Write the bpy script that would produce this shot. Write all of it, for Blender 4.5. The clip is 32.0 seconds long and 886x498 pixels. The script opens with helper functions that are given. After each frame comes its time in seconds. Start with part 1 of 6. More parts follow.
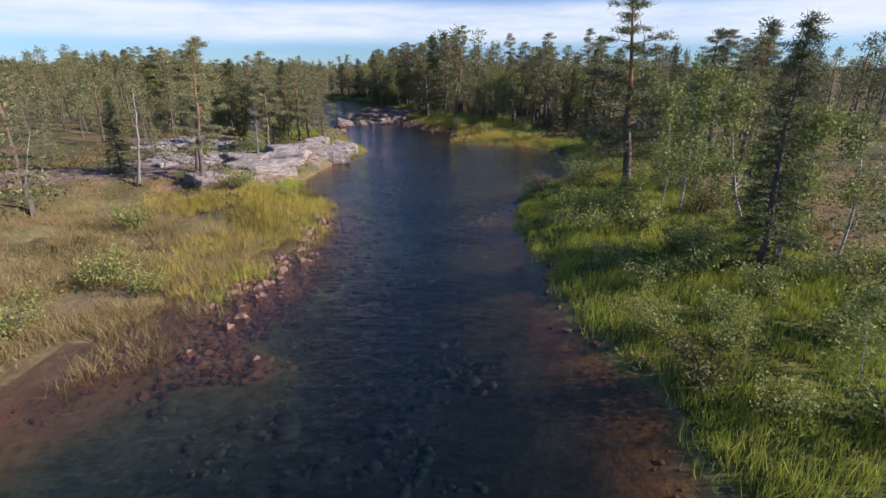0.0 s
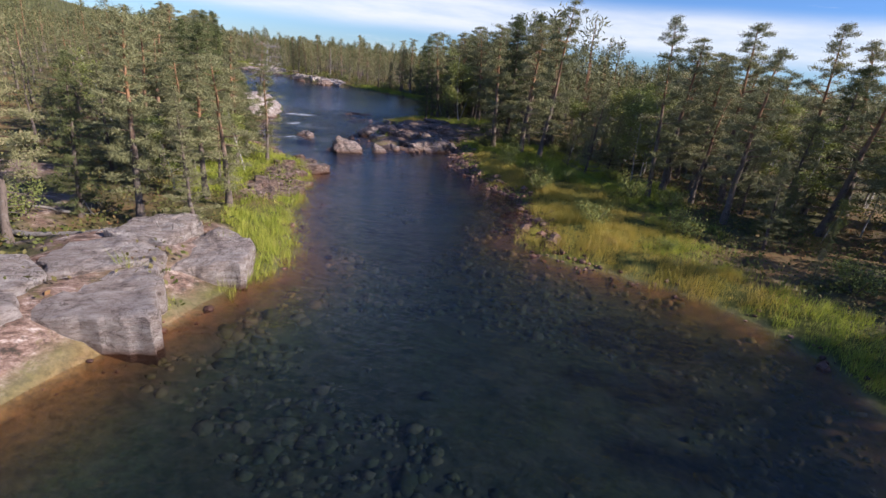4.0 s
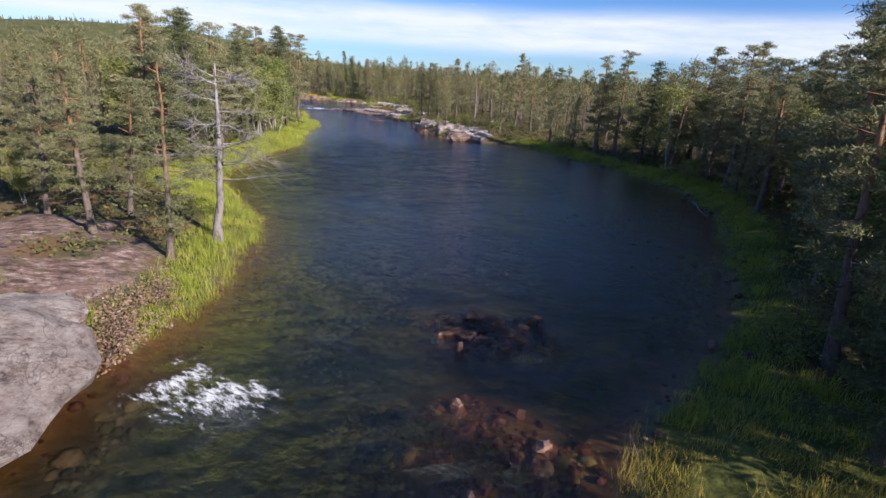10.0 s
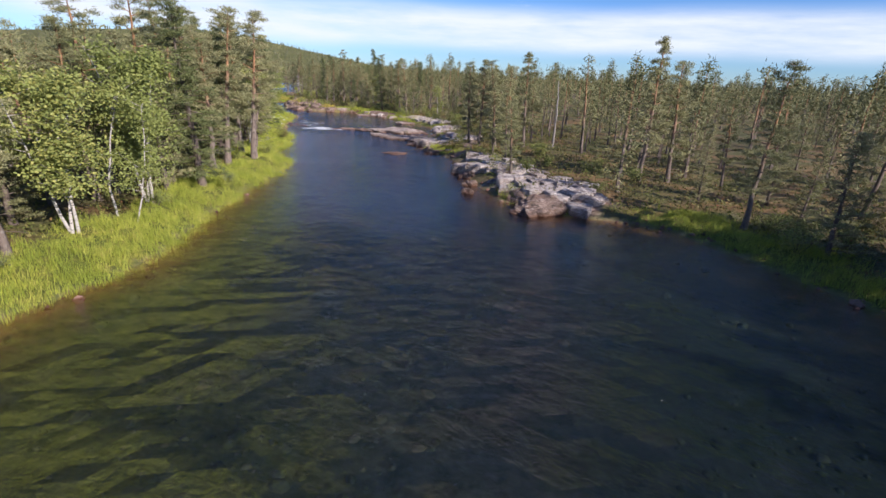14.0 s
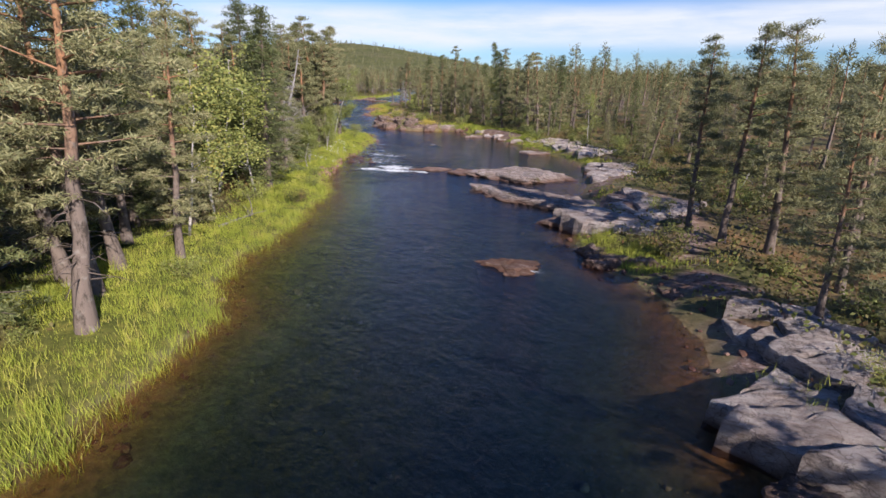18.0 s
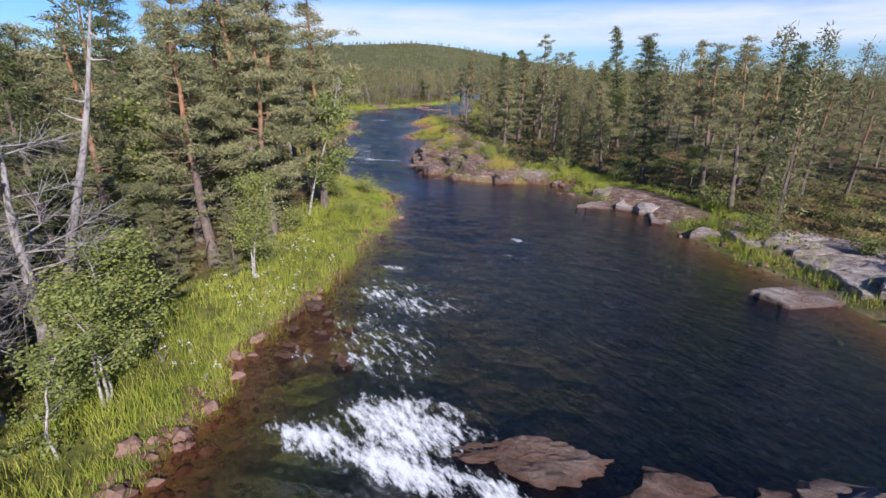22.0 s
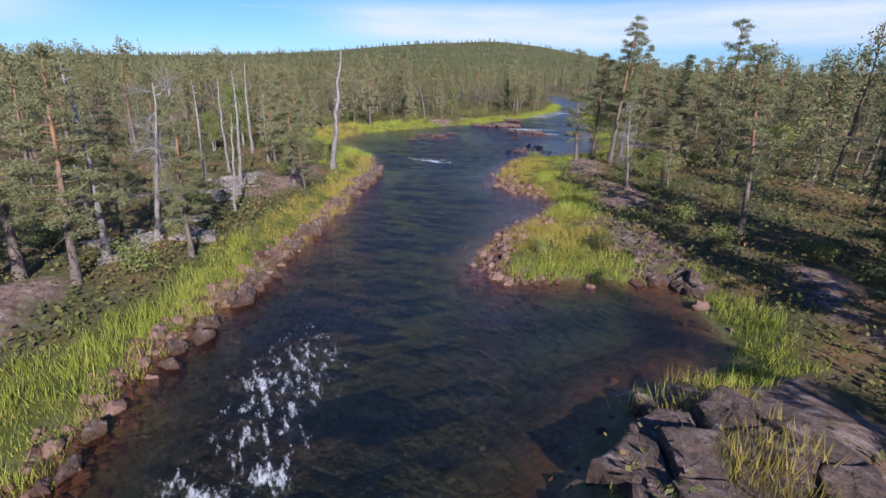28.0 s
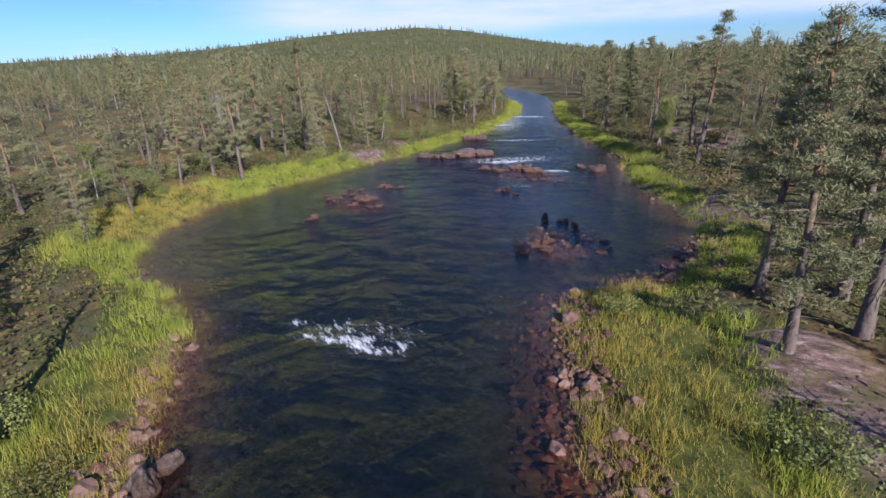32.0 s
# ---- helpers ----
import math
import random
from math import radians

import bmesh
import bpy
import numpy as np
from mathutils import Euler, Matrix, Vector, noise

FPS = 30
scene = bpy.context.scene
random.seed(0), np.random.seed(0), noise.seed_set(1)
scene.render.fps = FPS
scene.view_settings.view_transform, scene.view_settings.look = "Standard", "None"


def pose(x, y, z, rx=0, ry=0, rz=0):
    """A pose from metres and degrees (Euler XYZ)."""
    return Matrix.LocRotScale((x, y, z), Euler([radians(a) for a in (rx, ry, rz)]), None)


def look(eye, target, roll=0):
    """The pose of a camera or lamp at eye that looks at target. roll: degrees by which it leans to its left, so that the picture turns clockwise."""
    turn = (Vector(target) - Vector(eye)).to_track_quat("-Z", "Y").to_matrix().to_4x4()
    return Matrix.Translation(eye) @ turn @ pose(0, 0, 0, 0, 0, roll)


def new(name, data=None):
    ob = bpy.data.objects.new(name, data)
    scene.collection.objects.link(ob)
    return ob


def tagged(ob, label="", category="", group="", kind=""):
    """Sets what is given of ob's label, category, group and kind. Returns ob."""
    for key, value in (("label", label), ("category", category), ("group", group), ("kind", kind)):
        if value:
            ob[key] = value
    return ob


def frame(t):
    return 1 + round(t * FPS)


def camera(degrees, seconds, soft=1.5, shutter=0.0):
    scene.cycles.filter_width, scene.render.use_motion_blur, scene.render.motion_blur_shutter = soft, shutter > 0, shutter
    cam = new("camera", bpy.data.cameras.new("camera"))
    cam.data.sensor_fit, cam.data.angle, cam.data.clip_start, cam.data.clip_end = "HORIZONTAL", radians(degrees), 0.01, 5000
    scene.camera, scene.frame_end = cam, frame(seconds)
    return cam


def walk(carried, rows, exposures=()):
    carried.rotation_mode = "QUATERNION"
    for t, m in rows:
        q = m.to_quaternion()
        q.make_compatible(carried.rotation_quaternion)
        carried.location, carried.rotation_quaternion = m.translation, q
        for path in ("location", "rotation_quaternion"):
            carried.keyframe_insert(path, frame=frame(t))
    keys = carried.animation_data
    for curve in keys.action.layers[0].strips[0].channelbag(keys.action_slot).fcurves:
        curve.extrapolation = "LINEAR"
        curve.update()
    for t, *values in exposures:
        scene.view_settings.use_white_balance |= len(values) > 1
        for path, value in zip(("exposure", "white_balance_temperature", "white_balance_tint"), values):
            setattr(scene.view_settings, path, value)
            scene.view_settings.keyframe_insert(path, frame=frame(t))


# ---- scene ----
cam = camera(84.9, 32.0)
PATH = [
    (0, (0.034, 0.044, 7.294), (-0.019, 1.92, 6.603), 0.1),
    (0.5, (0.099, 3.654, 7.388), (0.046, 5.529, 6.692), 0.5),
    (1, (0.044, 7.697, 7.469), (-0.012, 9.57, 6.769), 0.8),
    (1.5, (0.087, 11.442, 7.456), (0.02, 13.315, 6.756), 0.6),
    (2, (0.229, 15.454, 7.591), (0.145, 17.322, 6.882), 0.2),
    (2.5, (0.295, 19.303, 7.729), (0.189, 21.166, 7.008), -0.6),
    (3, (0.295, 23.399, 7.863), (0.136, 25.252, 7.129), 1.4),
    (3.5, (0.117, 27.227, 7.84), (-0.126, 29.07, 7.103), 4.4),
    (5.5, (-2.508, 44.72, 7.646), (-3.015, 46.545, 7.004), 7.2),
    (6, (-3.92, 49.35, 7.597), (-4.502, 51.152, 6.955), 6.9),
    (6.5, (-5.355, 53.555, 7.63), (-6.001, 55.332, 6.98), 6.3),
    (7, (-7.067, 57.735, 7.858), (-7.767, 59.486, 7.191), 5.7),
    (7.5, (-8.79, 61.676, 7.849), (-9.539, 63.404, 7.178), 5.2),
    (8, (-10.748, 65.568, 7.889), (-11.534, 67.279, 7.216), 5.0),
    (8.5, (-12.603, 69.128, 7.96), (-13.425, 70.821, 7.285), 4.7),
    (9, (-14.772, 73.414, 7.827), (-15.63, 75.091, 7.155), 4.8),
    (9.5, (-16.646, 77.178, 7.901), (-17.537, 78.837, 7.225), 3.9),
    (10, (-18.982, 80.45, 7.826), (-19.888, 82.1, 7.152), 3.5),
    (10.5, (-20.777, 84.605, 7.716), (-21.714, 86.24, 7.044), 3.7),
    (11, (-23.138, 88.413, 7.717), (-24.097, 90.034, 7.045), 3.2),
    (11.5, (-25.381, 91.549, 7.74), (-26.36, 93.156, 7.066), 3.4),
    (12, (-27.694, 95.519, 7.72), (-28.703, 97.109, 7.046), 2.6),
    (12.5, (-29.836, 98.94, 7.87), (-30.856, 100.521, 7.191), 1.4),
    (13, (-32.181, 102.517, 7.963), (-33.212, 104.091, 7.283), 0.6),
    (13.5, (-34.301, 105.728, 7.981), (-35.345, 107.293, 7.302), 0.9),
    (14, (-36.713, 109.072, 7.991), (-37.784, 110.619, 7.315), 2.8),
    (14.5, (-38.838, 112.339, 7.926), (-39.963, 113.848, 7.25), 5.2),
    (16.5, (-48.468, 125.2, 7.632), (-49.822, 126.507, 6.953), 1.3),
    (17, (-51.562, 128.147, 7.619), (-52.943, 129.425, 6.942), 1.6),
    (17.5, (-54.435, 130.756, 7.634), (-55.845, 132.001, 6.955), 1.1),
    (18, (-57.525, 133.421, 7.689), (-58.961, 134.637, 7.01), 0.8),
    (18.5, (-60.547, 135.935, 7.768), (-62.004, 137.124, 7.087), 0.4),
    (19, (-63.882, 138.598, 7.709), (-65.361, 139.762, 7.032), -0.3),
    (19.5, (-66.725, 140.885, 7.723), (-68.226, 142.022, 7.05), 0.4),
    (20, (-70.451, 143.491, 7.734), (-71.97, 144.607, 7.064), 1.1),
    (20.5, (-73.426, 145.75, 7.972), (-74.963, 146.837, 7.296), 1.1),
    (21, (-77.023, 148.197, 8.074), (-78.573, 149.264, 7.396), 1.0),
    (21.5, (-80.261, 150.407, 8.195), (-81.823, 151.454, 7.514), 1.1),
    (22, (-83.619, 152.711, 8.142), (-85.194, 153.737, 7.461), 0.8),
    (22.5, (-86.405, 154.709, 8.14), (-87.992, 155.72, 7.46), -0.5),
    (23, (-90.591, 157.286, 8.108), (-92.176, 158.296, 7.424), -1.1),
    (23.5, (-93.925, 159.429, 8.177), (-95.515, 160.428, 7.489), -0.1),
    (24, (-97.615, 161.771, 8.158), (-99.217, 162.752, 7.47), 1.4),
    (24.5, (-101.036, 163.7, 8.041), (-102.649, 164.665, 7.358), 2.9),
    (25, (-104.538, 165.906, 8.124), (-106.175, 166.829, 7.439), 3.9),
    (25.5, (-107.961, 167.857, 8.169), (-109.621, 168.733, 7.478), 3.7),
    (26, (-111.873, 169.781, 8.131), (-113.552, 170.62, 7.441), 3.3),
    (26.5, (-115.379, 171.488, 8.191), (-117.072, 172.293, 7.495), 2.8),
    (28.5, (-128.351, 176.089, 7.609), (-130.057, 176.877, 6.923), 0.8),
    (29, (-131.999, 177.711, 7.647), (-133.703, 178.498, 6.958), 0.7),
    (29.5, (-135.43, 179.189, 7.781), (-137.132, 179.978, 7.088), 0.4),
    (30, (-138.936, 180.668, 8.074), (-140.627, 181.475, 7.374), -0.4),
    (30.5, (-142.351, 182.35, 8.246), (-144.023, 183.19, 7.54), -1.9),
    (31, (-145.894, 184.09, 8.433), (-147.536, 184.982, 7.72), -2.6),
    (31.5, (-148.942, 185.685, 8.655), (-150.553, 186.624, 7.931), -2.7),
    (32, (-152.108, 187.502, 8.819), (-153.684, 188.492, 8.088), -2.2),
]
walk(cam, [(t, look(eye, target, roll)) for t, eye, target, roll in PATH], [(0.0, 0.66, 6250, 13), (6.0, 0.74, 6350, 15), (13.0, 0.74, 6250, 13), (18.0, 0.66, 6350, 14), (23.0, 0.58, 5850, 14), (32.0, 0.56, 5750, 14)])

# ---- light: low autumn sun from the right of the first heading, clear sky with a cirrus band ----
SUN_AZ, SUN_EL = 97.0, 30.0
sun_way = Vector((math.sin(radians(SUN_AZ)) * math.cos(radians(SUN_EL)), math.cos(radians(SUN_AZ)) * math.cos(radians(SUN_EL)), math.sin(radians(SUN_EL))))
sun = new("sun", bpy.data.lights.new("sun", "SUN"))
sun.data.energy, sun.data.angle, sun.data.color = 5.0, radians(0.5), (1.0, 0.91, 0.82)
sun.matrix_world = look(sun_way * 100, (0, 0, 0))

world = bpy.data.worlds.new("sky")
scene.world = world
world.use_nodes = True


def world_nodes():
    nt = world.node_tree
    nt.nodes.clear()
    N = nt.nodes.new
    out, bg, sky = N("ShaderNodeOutputWorld"), N("ShaderNodeBackground"), N("ShaderNodeTexSky")
    sky.sky_type, sky.sun_disc = "NISHITA", False
    sky.sun_elevation, sky.sun_rotation = radians(SUN_EL), radians(SUN_AZ)
    sky.altitude, sky.air_density, sky.dust_density, sky.ozone_density = 300, 1.0, 0.2, 3.0
    tc, sep = N("ShaderNodeTexCoord"), N("ShaderNodeSeparateXYZ")
    nt.links.new(tc.outputs["Generated"], sep.inputs[0])

    def m(op, a, b=None, c=None):
        n = N("ShaderNodeMath")
        n.operation = op
        for i, v in enumerate((a, b, c)):
            if v is None:
                continue
            if isinstance(v, (int, float)):
                n.inputs[i].default_value = v
            else:
                nt.links.new(v, n.inputs[i])
        return n.outputs[0]

    # streaky noise stretched along the band
    mp = N("ShaderNodeMapping")
    mp.inputs["Scale"].default_value = (2.2, 2.2, 16)
    mp.inputs["Rotation"].default_value = (0.05, 0.1, 0)
    nt.links.new(tc.outputs["Generated"], mp.inputs[0])
    no = N("ShaderNodeTexNoise")
    no.inputs["Scale"].default_value, no.inputs["Detail"].default_value, no.inputs["Roughness"].default_value = 2.6, 7, 0.62
    nt.links.new(mp.outputs[0], no.inputs["Vector"])
    wob = N("ShaderNodeTexNoise")
    wob.inputs["Scale"].default_value, wob.inputs["Detail"].default_value = 1.3, 2
    nt.links.new(tc.outputs["Generated"], wob.inputs["Vector"])
    el = m("ADD", sep.outputs[2], m("MULTIPLY", m("SUBTRACT", wob.outputs["Fac"], 0.5), 0.05))
    # band of cirrus low over the horizon
    lo = N("ShaderNodeMapRange")
    lo.interpolation_type = "SMOOTHSTEP"
    lo.inputs["From Min"].default_value, lo.inputs["From Max"].default_value = 0.035, 0.070
    nt.links.new(el, lo.inputs["Value"])
    hi = N("ShaderNodeMapRange")
    hi.interpolation_type = "SMOOTHSTEP"
    hi.inputs["From Min"].default_value, hi.inputs["From Max"].default_value = 0.098, 0.138
    hi.inputs["To Min"].default_value, hi.inputs["To Max"].default_value = 1.0, 0.0
    nt.links.new(el, hi.inputs["Value"])
    west = N("ShaderNodeMapRange")
    west.interpolation_type = "SMOOTHSTEP"
    west.inputs["From Min"].default_value, west.inputs["From Max"].default_value = -0.995, -0.94
    nt.links.new(sep.outputs[0], west.inputs["Value"])
    band = m("MULTIPLY", m("MULTIPLY", lo.outputs[0], hi.outputs[0]), west.outputs[0])
    st = N("ShaderNodeMapRange")
    st.inputs["From Min"].default_value, st.inputs["From Max"].default_value = 0.30, 0.62
    nt.links.new(no.outputs["Fac"], st.inputs["Value"])
    wisp = N("ShaderNodeMapRange")
    wisp.inputs["From Min"].default_value, wisp.inputs["From Max"].default_value = 0.60, 0.85
    nt.links.new(no.outputs["Fac"], wisp.inputs["Value"])
    fac = m("MAXIMUM", m("MULTIPLY", band, m("ADD", 0.55, m("MULTIPLY", st.outputs[0], 0.4))), m("MULTIPLY", wisp.outputs[0], 0.55))
    fac = m("MINIMUM", fac, 0.93)
    mix = N("ShaderNodeMixRGB")
    mix.inputs[2].default_value = (6.3, 6.6, 7.0, 1)
    nt.links.new(fac, mix.inputs[0])
    clear = N("ShaderNodeMixRGB")
    clear.blend_type = "MULTIPLY"
    clear.inputs[0].default_value, clear.inputs[2].default_value = 1.0, (0.47, 0.665, 1.0, 1)
    nt.links.new(sky.outputs[0], clear.inputs[1])
    nt.links.new(clear.outputs[0], mix.inputs[1])
    nt.links.new(mix.outputs[0], bg.inputs[0])
    bg.inputs[1].default_value = 0.090
    nt.links.new(bg.outputs[0], out.inputs[0])


world_nodes()


# ---- materials ----
class Mat:
    """A small helper to wire a procedural material."""

    def __init__(self, name, rough=0.8, spec=0.3):
        self.m = bpy.data.materials.new(name)
        self.m.use_nodes = True
        self.nt = self.m.node_tree
        self.b = self.nt.nodes["Principled BSDF"]
        self.out = self.nt.nodes["Material Output"]
        self.b.inputs["Roughness"].default_value = rough
        self.b.inputs["Specular IOR Level"].default_value = spec

    def n(self, kind):
        return self.nt.nodes.new(kind)

    def link(self, a, b):
        self.nt.links.new(a, b)

    def put(self, v, sock):
        if isinstance(v, (int, float)):
            sock.default_value = v
        elif isinstance(v, tuple):
            sock.default_value = (*v, 1.0) if len(v) == 3 else v
        else:
            self.link(v, sock)

    def pos(self):
        return self.n("ShaderNodeNewGeometry").outputs["Position"]

    def obj(self):
        return self.n("ShaderNodeTexCoord").outputs["Object"]

    def island(self):
        return self.n("ShaderNodeNewGeometry").outputs["Random Per Island"]

    def rnd(self):
        return self.n("ShaderNodeObjectInfo").outputs["Random"]

    def attr(self, name):
        a = self.n("ShaderNodeAttribute")
        a.attribute_name = name
        return a.outputs["Fac"]

    def noise(self, vec, scale, detail=4, rough=0.55, stretch=None):
        if stretch:
            mp = self.n("ShaderNodeMapping")
            mp.inputs["Scale"].default_value = stretch
            self.link(vec, mp.inputs[0])
            vec = mp.outputs[0]
        t = self.n("ShaderNodeTexNoise")
        t.inputs["Scale"].default_value, t.inputs["Detail"].default_value, t.inputs["Roughness"].default_value = scale, detail, rough
        self.link(vec, t.inputs["Vector"])
        return t.outputs["Fac"]

    def voro(self, vec, scale, feature="F1", out="Distance"):
        t = self.n("ShaderNodeTexVoronoi")
        t.feature = feature
        t.inputs["Scale"].default_value = scale
        self.link(vec, t.inputs["Vector"])
        return t.outputs[out]

    def ramp(self, fac, *stops):
        r = self.n("ShaderNodeValToRGB")
        e = r.color_ramp.elements
        while len(e) < len(stops):
            e.new(0.5)
        for s, (p, c) in zip(e, stops):
            s.position = p
            s.color = (c, c, c, 1) if isinstance(c, (int, float)) else (*c, 1)
        self.link(fac, r.inputs[0])
        return r.outputs[0]

    def mix(self, fac, a, b, kind="MIX"):
        x = self.n("ShaderNodeMixRGB")
        x.blend_type = kind
        self.put(fac, x.inputs[0])
        self.put(a, x.inputs[1])
        self.put(b, x.inputs[2])
        return x.outputs[0]

    def math(self, op, a, b=0.0):
        x = self.n("ShaderNodeMath")
        x.operation = op
        self.put(a, x.inputs[0])
        self.put(b, x.inputs[1])
        return x.outputs[0]

    def bump(self, height, strength=0.5, dist=0.1, normal=None):
        x = self.n("ShaderNodeBump")
        x.inputs["Strength"].default_value, x.inputs["Distance"].default_value = strength, dist
        self.link(height, x.inputs["Height"])
        if normal:
            self.link(normal, x.inputs["Normal"])
        return x.outputs[0]

    def color(self, c):
        self.put(c, self.b.inputs["Base Color"])
        return self

    def normal(self, nrm):
        self.link(nrm, self.b.inputs["Normal"])
        return self


def rock_color(k, p, pale=0.0):
    """Brown-pink northern gneiss: foliation streaks, pale lichen, dark cracks, rusty stains, moss."""
    rot = k.n("ShaderNodeMapping")
    rot.inputs["Rotation"].default_value = (0.15, 0.1, -0.6)
    k.link(p, rot.inputs[0])
    q = rot.outputs[0]
    big = k.noise(p, 0.45, 5, 0.6)
    grain = k.noise(p, 6.0, 7, 0.8)
    seam = k.noise(q, 2.6, 9, 0.76, (0.6, 1.25, 2.0))
    c = k.ramp(seam, (0.36, (0.035, 0.027, 0.025)), (0.45, (0.135, 0.085, 0.066)), (0.52, (0.23, 0.15, 0.118)), (0.57, (0.33, 0.235, 0.195)), (0.64, (0.54, 0.45, 0.40)))
    c = k.mix(k.ramp(big, (0.45, 0.0), (0.65, 0.55)), c, k.ramp(grain, (0.38, (0.10, 0.068, 0.054)), (0.52, (0.27, 0.19, 0.155)), (0.62, (0.49, 0.41, 0.36))))
    c = k.mix(k.ramp(k.noise(p, 0.9, 6, 0.7), (0.54, 0.0), (0.64, 0.55)), c, (0.24, 0.12, 0.075))
    if pale:
        light = k.ramp(k.noise(q, 2.2, 9, 0.78, (0.5, 1.2, 2.0)), (0.34, (0.12, 0.10, 0.09)), (0.43, (0.40, 0.33, 0.295)), (0.52, (0.58, 0.505, 0.465)), (0.64, (0.74, 0.69, 0.65)))
        c = k.mix(pale, c, light)
    wn = k.n("ShaderNodeTexNoise")
    wn.inputs["Scale"].default_value, wn.inputs["Detail"].default_value = 1.4, 4
    k.link(p, wn.inputs["Vector"])
    wp = k.n("ShaderNodeVectorMath")
    wp.operation = "MULTIPLY_ADD"
    k.link(wn.outputs["Color"], wp.inputs[0])
    wp.inputs[1].default_value = (2.2, 2.2, 2.2)
    k.link(q, wp.inputs[2])
    for size, line in ((0.7, 0.022), (2.1, 0.020)):
        c = k.mix(k.ramp(k.voro(wp.outputs[0], size, "DISTANCE_TO_EDGE"), (0.0, 0.6), (line, 0.0)), c, (0.04, 0.033, 0.028))
    c = k.mix(k.ramp(k.noise(p, 2.4, 7, 0.8), (0.30 if pale > 0.5 else 0.36, 0.85), (0.37 if pale > 0.5 else 0.44, 0.0)), c, (0.045, 0.04, 0.03))
    c = k.mix(k.ramp(k.noise(p, 1.0, 7, 0.75), (0.63 if pale > 0.5 else 0.57, 0.0), (0.70 if pale > 0.5 else 0.64, 0.8)), c, (0.13, 0.115, 0.035))
    return c, big, grain, seam


def make_ground():
    k = Mat("ground", 0.9, 0.2)
    p = k.pos()
    rock, bed, lush = k.attr("rock"), k.attr("bed"), k.attr("lush")
    patch, fine = k.noise(p, 0.22, 5, 0.6), k.noise(p, 3.5, 6, 0.7)
    floor = k.ramp(patch, (0.28, (0.035, 0.042, 0.014)), (0.42, (0.07, 0.075, 0.025)), (0.52, (0.12, 0.085, 0.036)), (0.62, (0.23, 0.125, 0.055)), (0.78, (0.08, 0.085, 0.026)))
    floor = k.mix(k.ramp(fine, (0.42, 0.0), (0.62, 0.6)), floor, (0.15, 0.125, 0.06))
    # near-black flecks: shade among the low plants, put into the floor colour
    floor = k.mix(k.ramp(k.noise(p, 5.5, 4, 0.7), (0.34, 0.8), (0.46, 0.0)), floor, (0.028, 0.032, 0.012))
    floor = k.mix(k.ramp(k.noise(p, 1.2, 4), (0.55, 0.0), (0.68, 0.35)), floor, (0.17, 0.15, 0.11))
    # the dark end of this ramp carries the shade under the grass blades
    green = k.ramp(k.noise(p, 2.2, 7, 0.75), (0.3, (0.035, 0.042, 0.012)), (0.5, (0.10, 0.11, 0.022)), (0.65, (0.21, 0.19, 0.045)))
    floor = k.mix(lush, floor, green)
    rc, big, grain, seam = rock_color(k, p)
    c = k.mix(rock, floor, rc)
    # river bed: stones dark with algae, rusty where it is shallow
    wn = k.n("ShaderNodeTexNoise")
    wn.inputs["Scale"].default_value, wn.inputs["Detail"].default_value = 1.1, 3
    k.link(p, wn.inputs["Vector"])
    wp = k.n("ShaderNodeVectorMath")
    wp.operation = "MULTIPLY_ADD"
    k.link(wn.outputs["Color"], wp.inputs[0])
    wp.inputs[1].default_value = (2.6, 2.6, 0.0)
    k.link(p, wp.inputs[2])
    cell = k.voro(wp.outputs[0], 2.6, "F1", "Color")
    sep = k.n("ShaderNodeSeparateColor")
    k.link(cell, sep.inputs[0])
    stone = k.ramp(sep.outputs[0], (0.0, (0.10, 0.115, 0.04)), (0.4, (0.23, 0.235, 0.095)), (0.75, (0.33, 0.29, 0.14)), (1.0, (0.44, 0.33, 0.19)))
    edge = k.voro(wp.outputs[0], 2.6, "DISTANCE_TO_EDGE")
    stone = k.mix(k.ramp(edge, (0.0, 0.25), (0.16, 0.0)), stone, (0.045, 0.042, 0.025))
    stone = k.mix(0.55, stone, k.ramp(k.noise(p, 1.3, 6, 0.7), (0.35, (0.06, 0.065, 0.04)), (0.5, (0.18, 0.19, 0.115)), (0.62, (0.34, 0.30, 0.20))))
    stone = k.mix(k.ramp(k.noise(p, 0.3, 5), (0.42, 0.0), (0.62, 0.6)), stone, k.mix(k.ramp(fine, (0.4, 0.0), (0.6, 1.0)), (0.11, 0.13, 0.04), (0.27, 0.31, 0.10)))
    stone = k.mix(k.ramp(k.attr("shallow"), (0.0, 0.0), (1.0, 0.65)), stone, k.mix(k.ramp(fine, (0.35, 0.0), (0.65, 1.0)), (0.10, 0.05, 0.028), (0.32, 0.15, 0.075)))
    c = k.mix(bed, c, stone)
    k.color(c)
    h = k.mix(rock, fine, k.mix(0.5, seam, grain))
    k.normal(k.bump(h, 0.7, 0.12))
    return k.m


def make_hillwood():
    """Far forest: mottled crowns."""
    k = Mat("far_forest", 0.95, 0.1)
    p = k.pos()
    c = k.ramp(k.noise(p, 0.06, 6, 0.75), (0.3, (0.06, 0.07, 0.026)), (0.5, (0.12, 0.125, 0.045)), (0.7, (0.19, 0.175, 0.08)))
    k.color(k.mix(k.ramp(k.noise(p, 0.012, 4), (0.4, 0.0), (0.7, 0.5)), c, (0.17, 0.15, 0.085)))
    k.normal(k.bump(k.noise(p, 0.15, 4, 0.8), 1.0, 4.0))
    return k.m


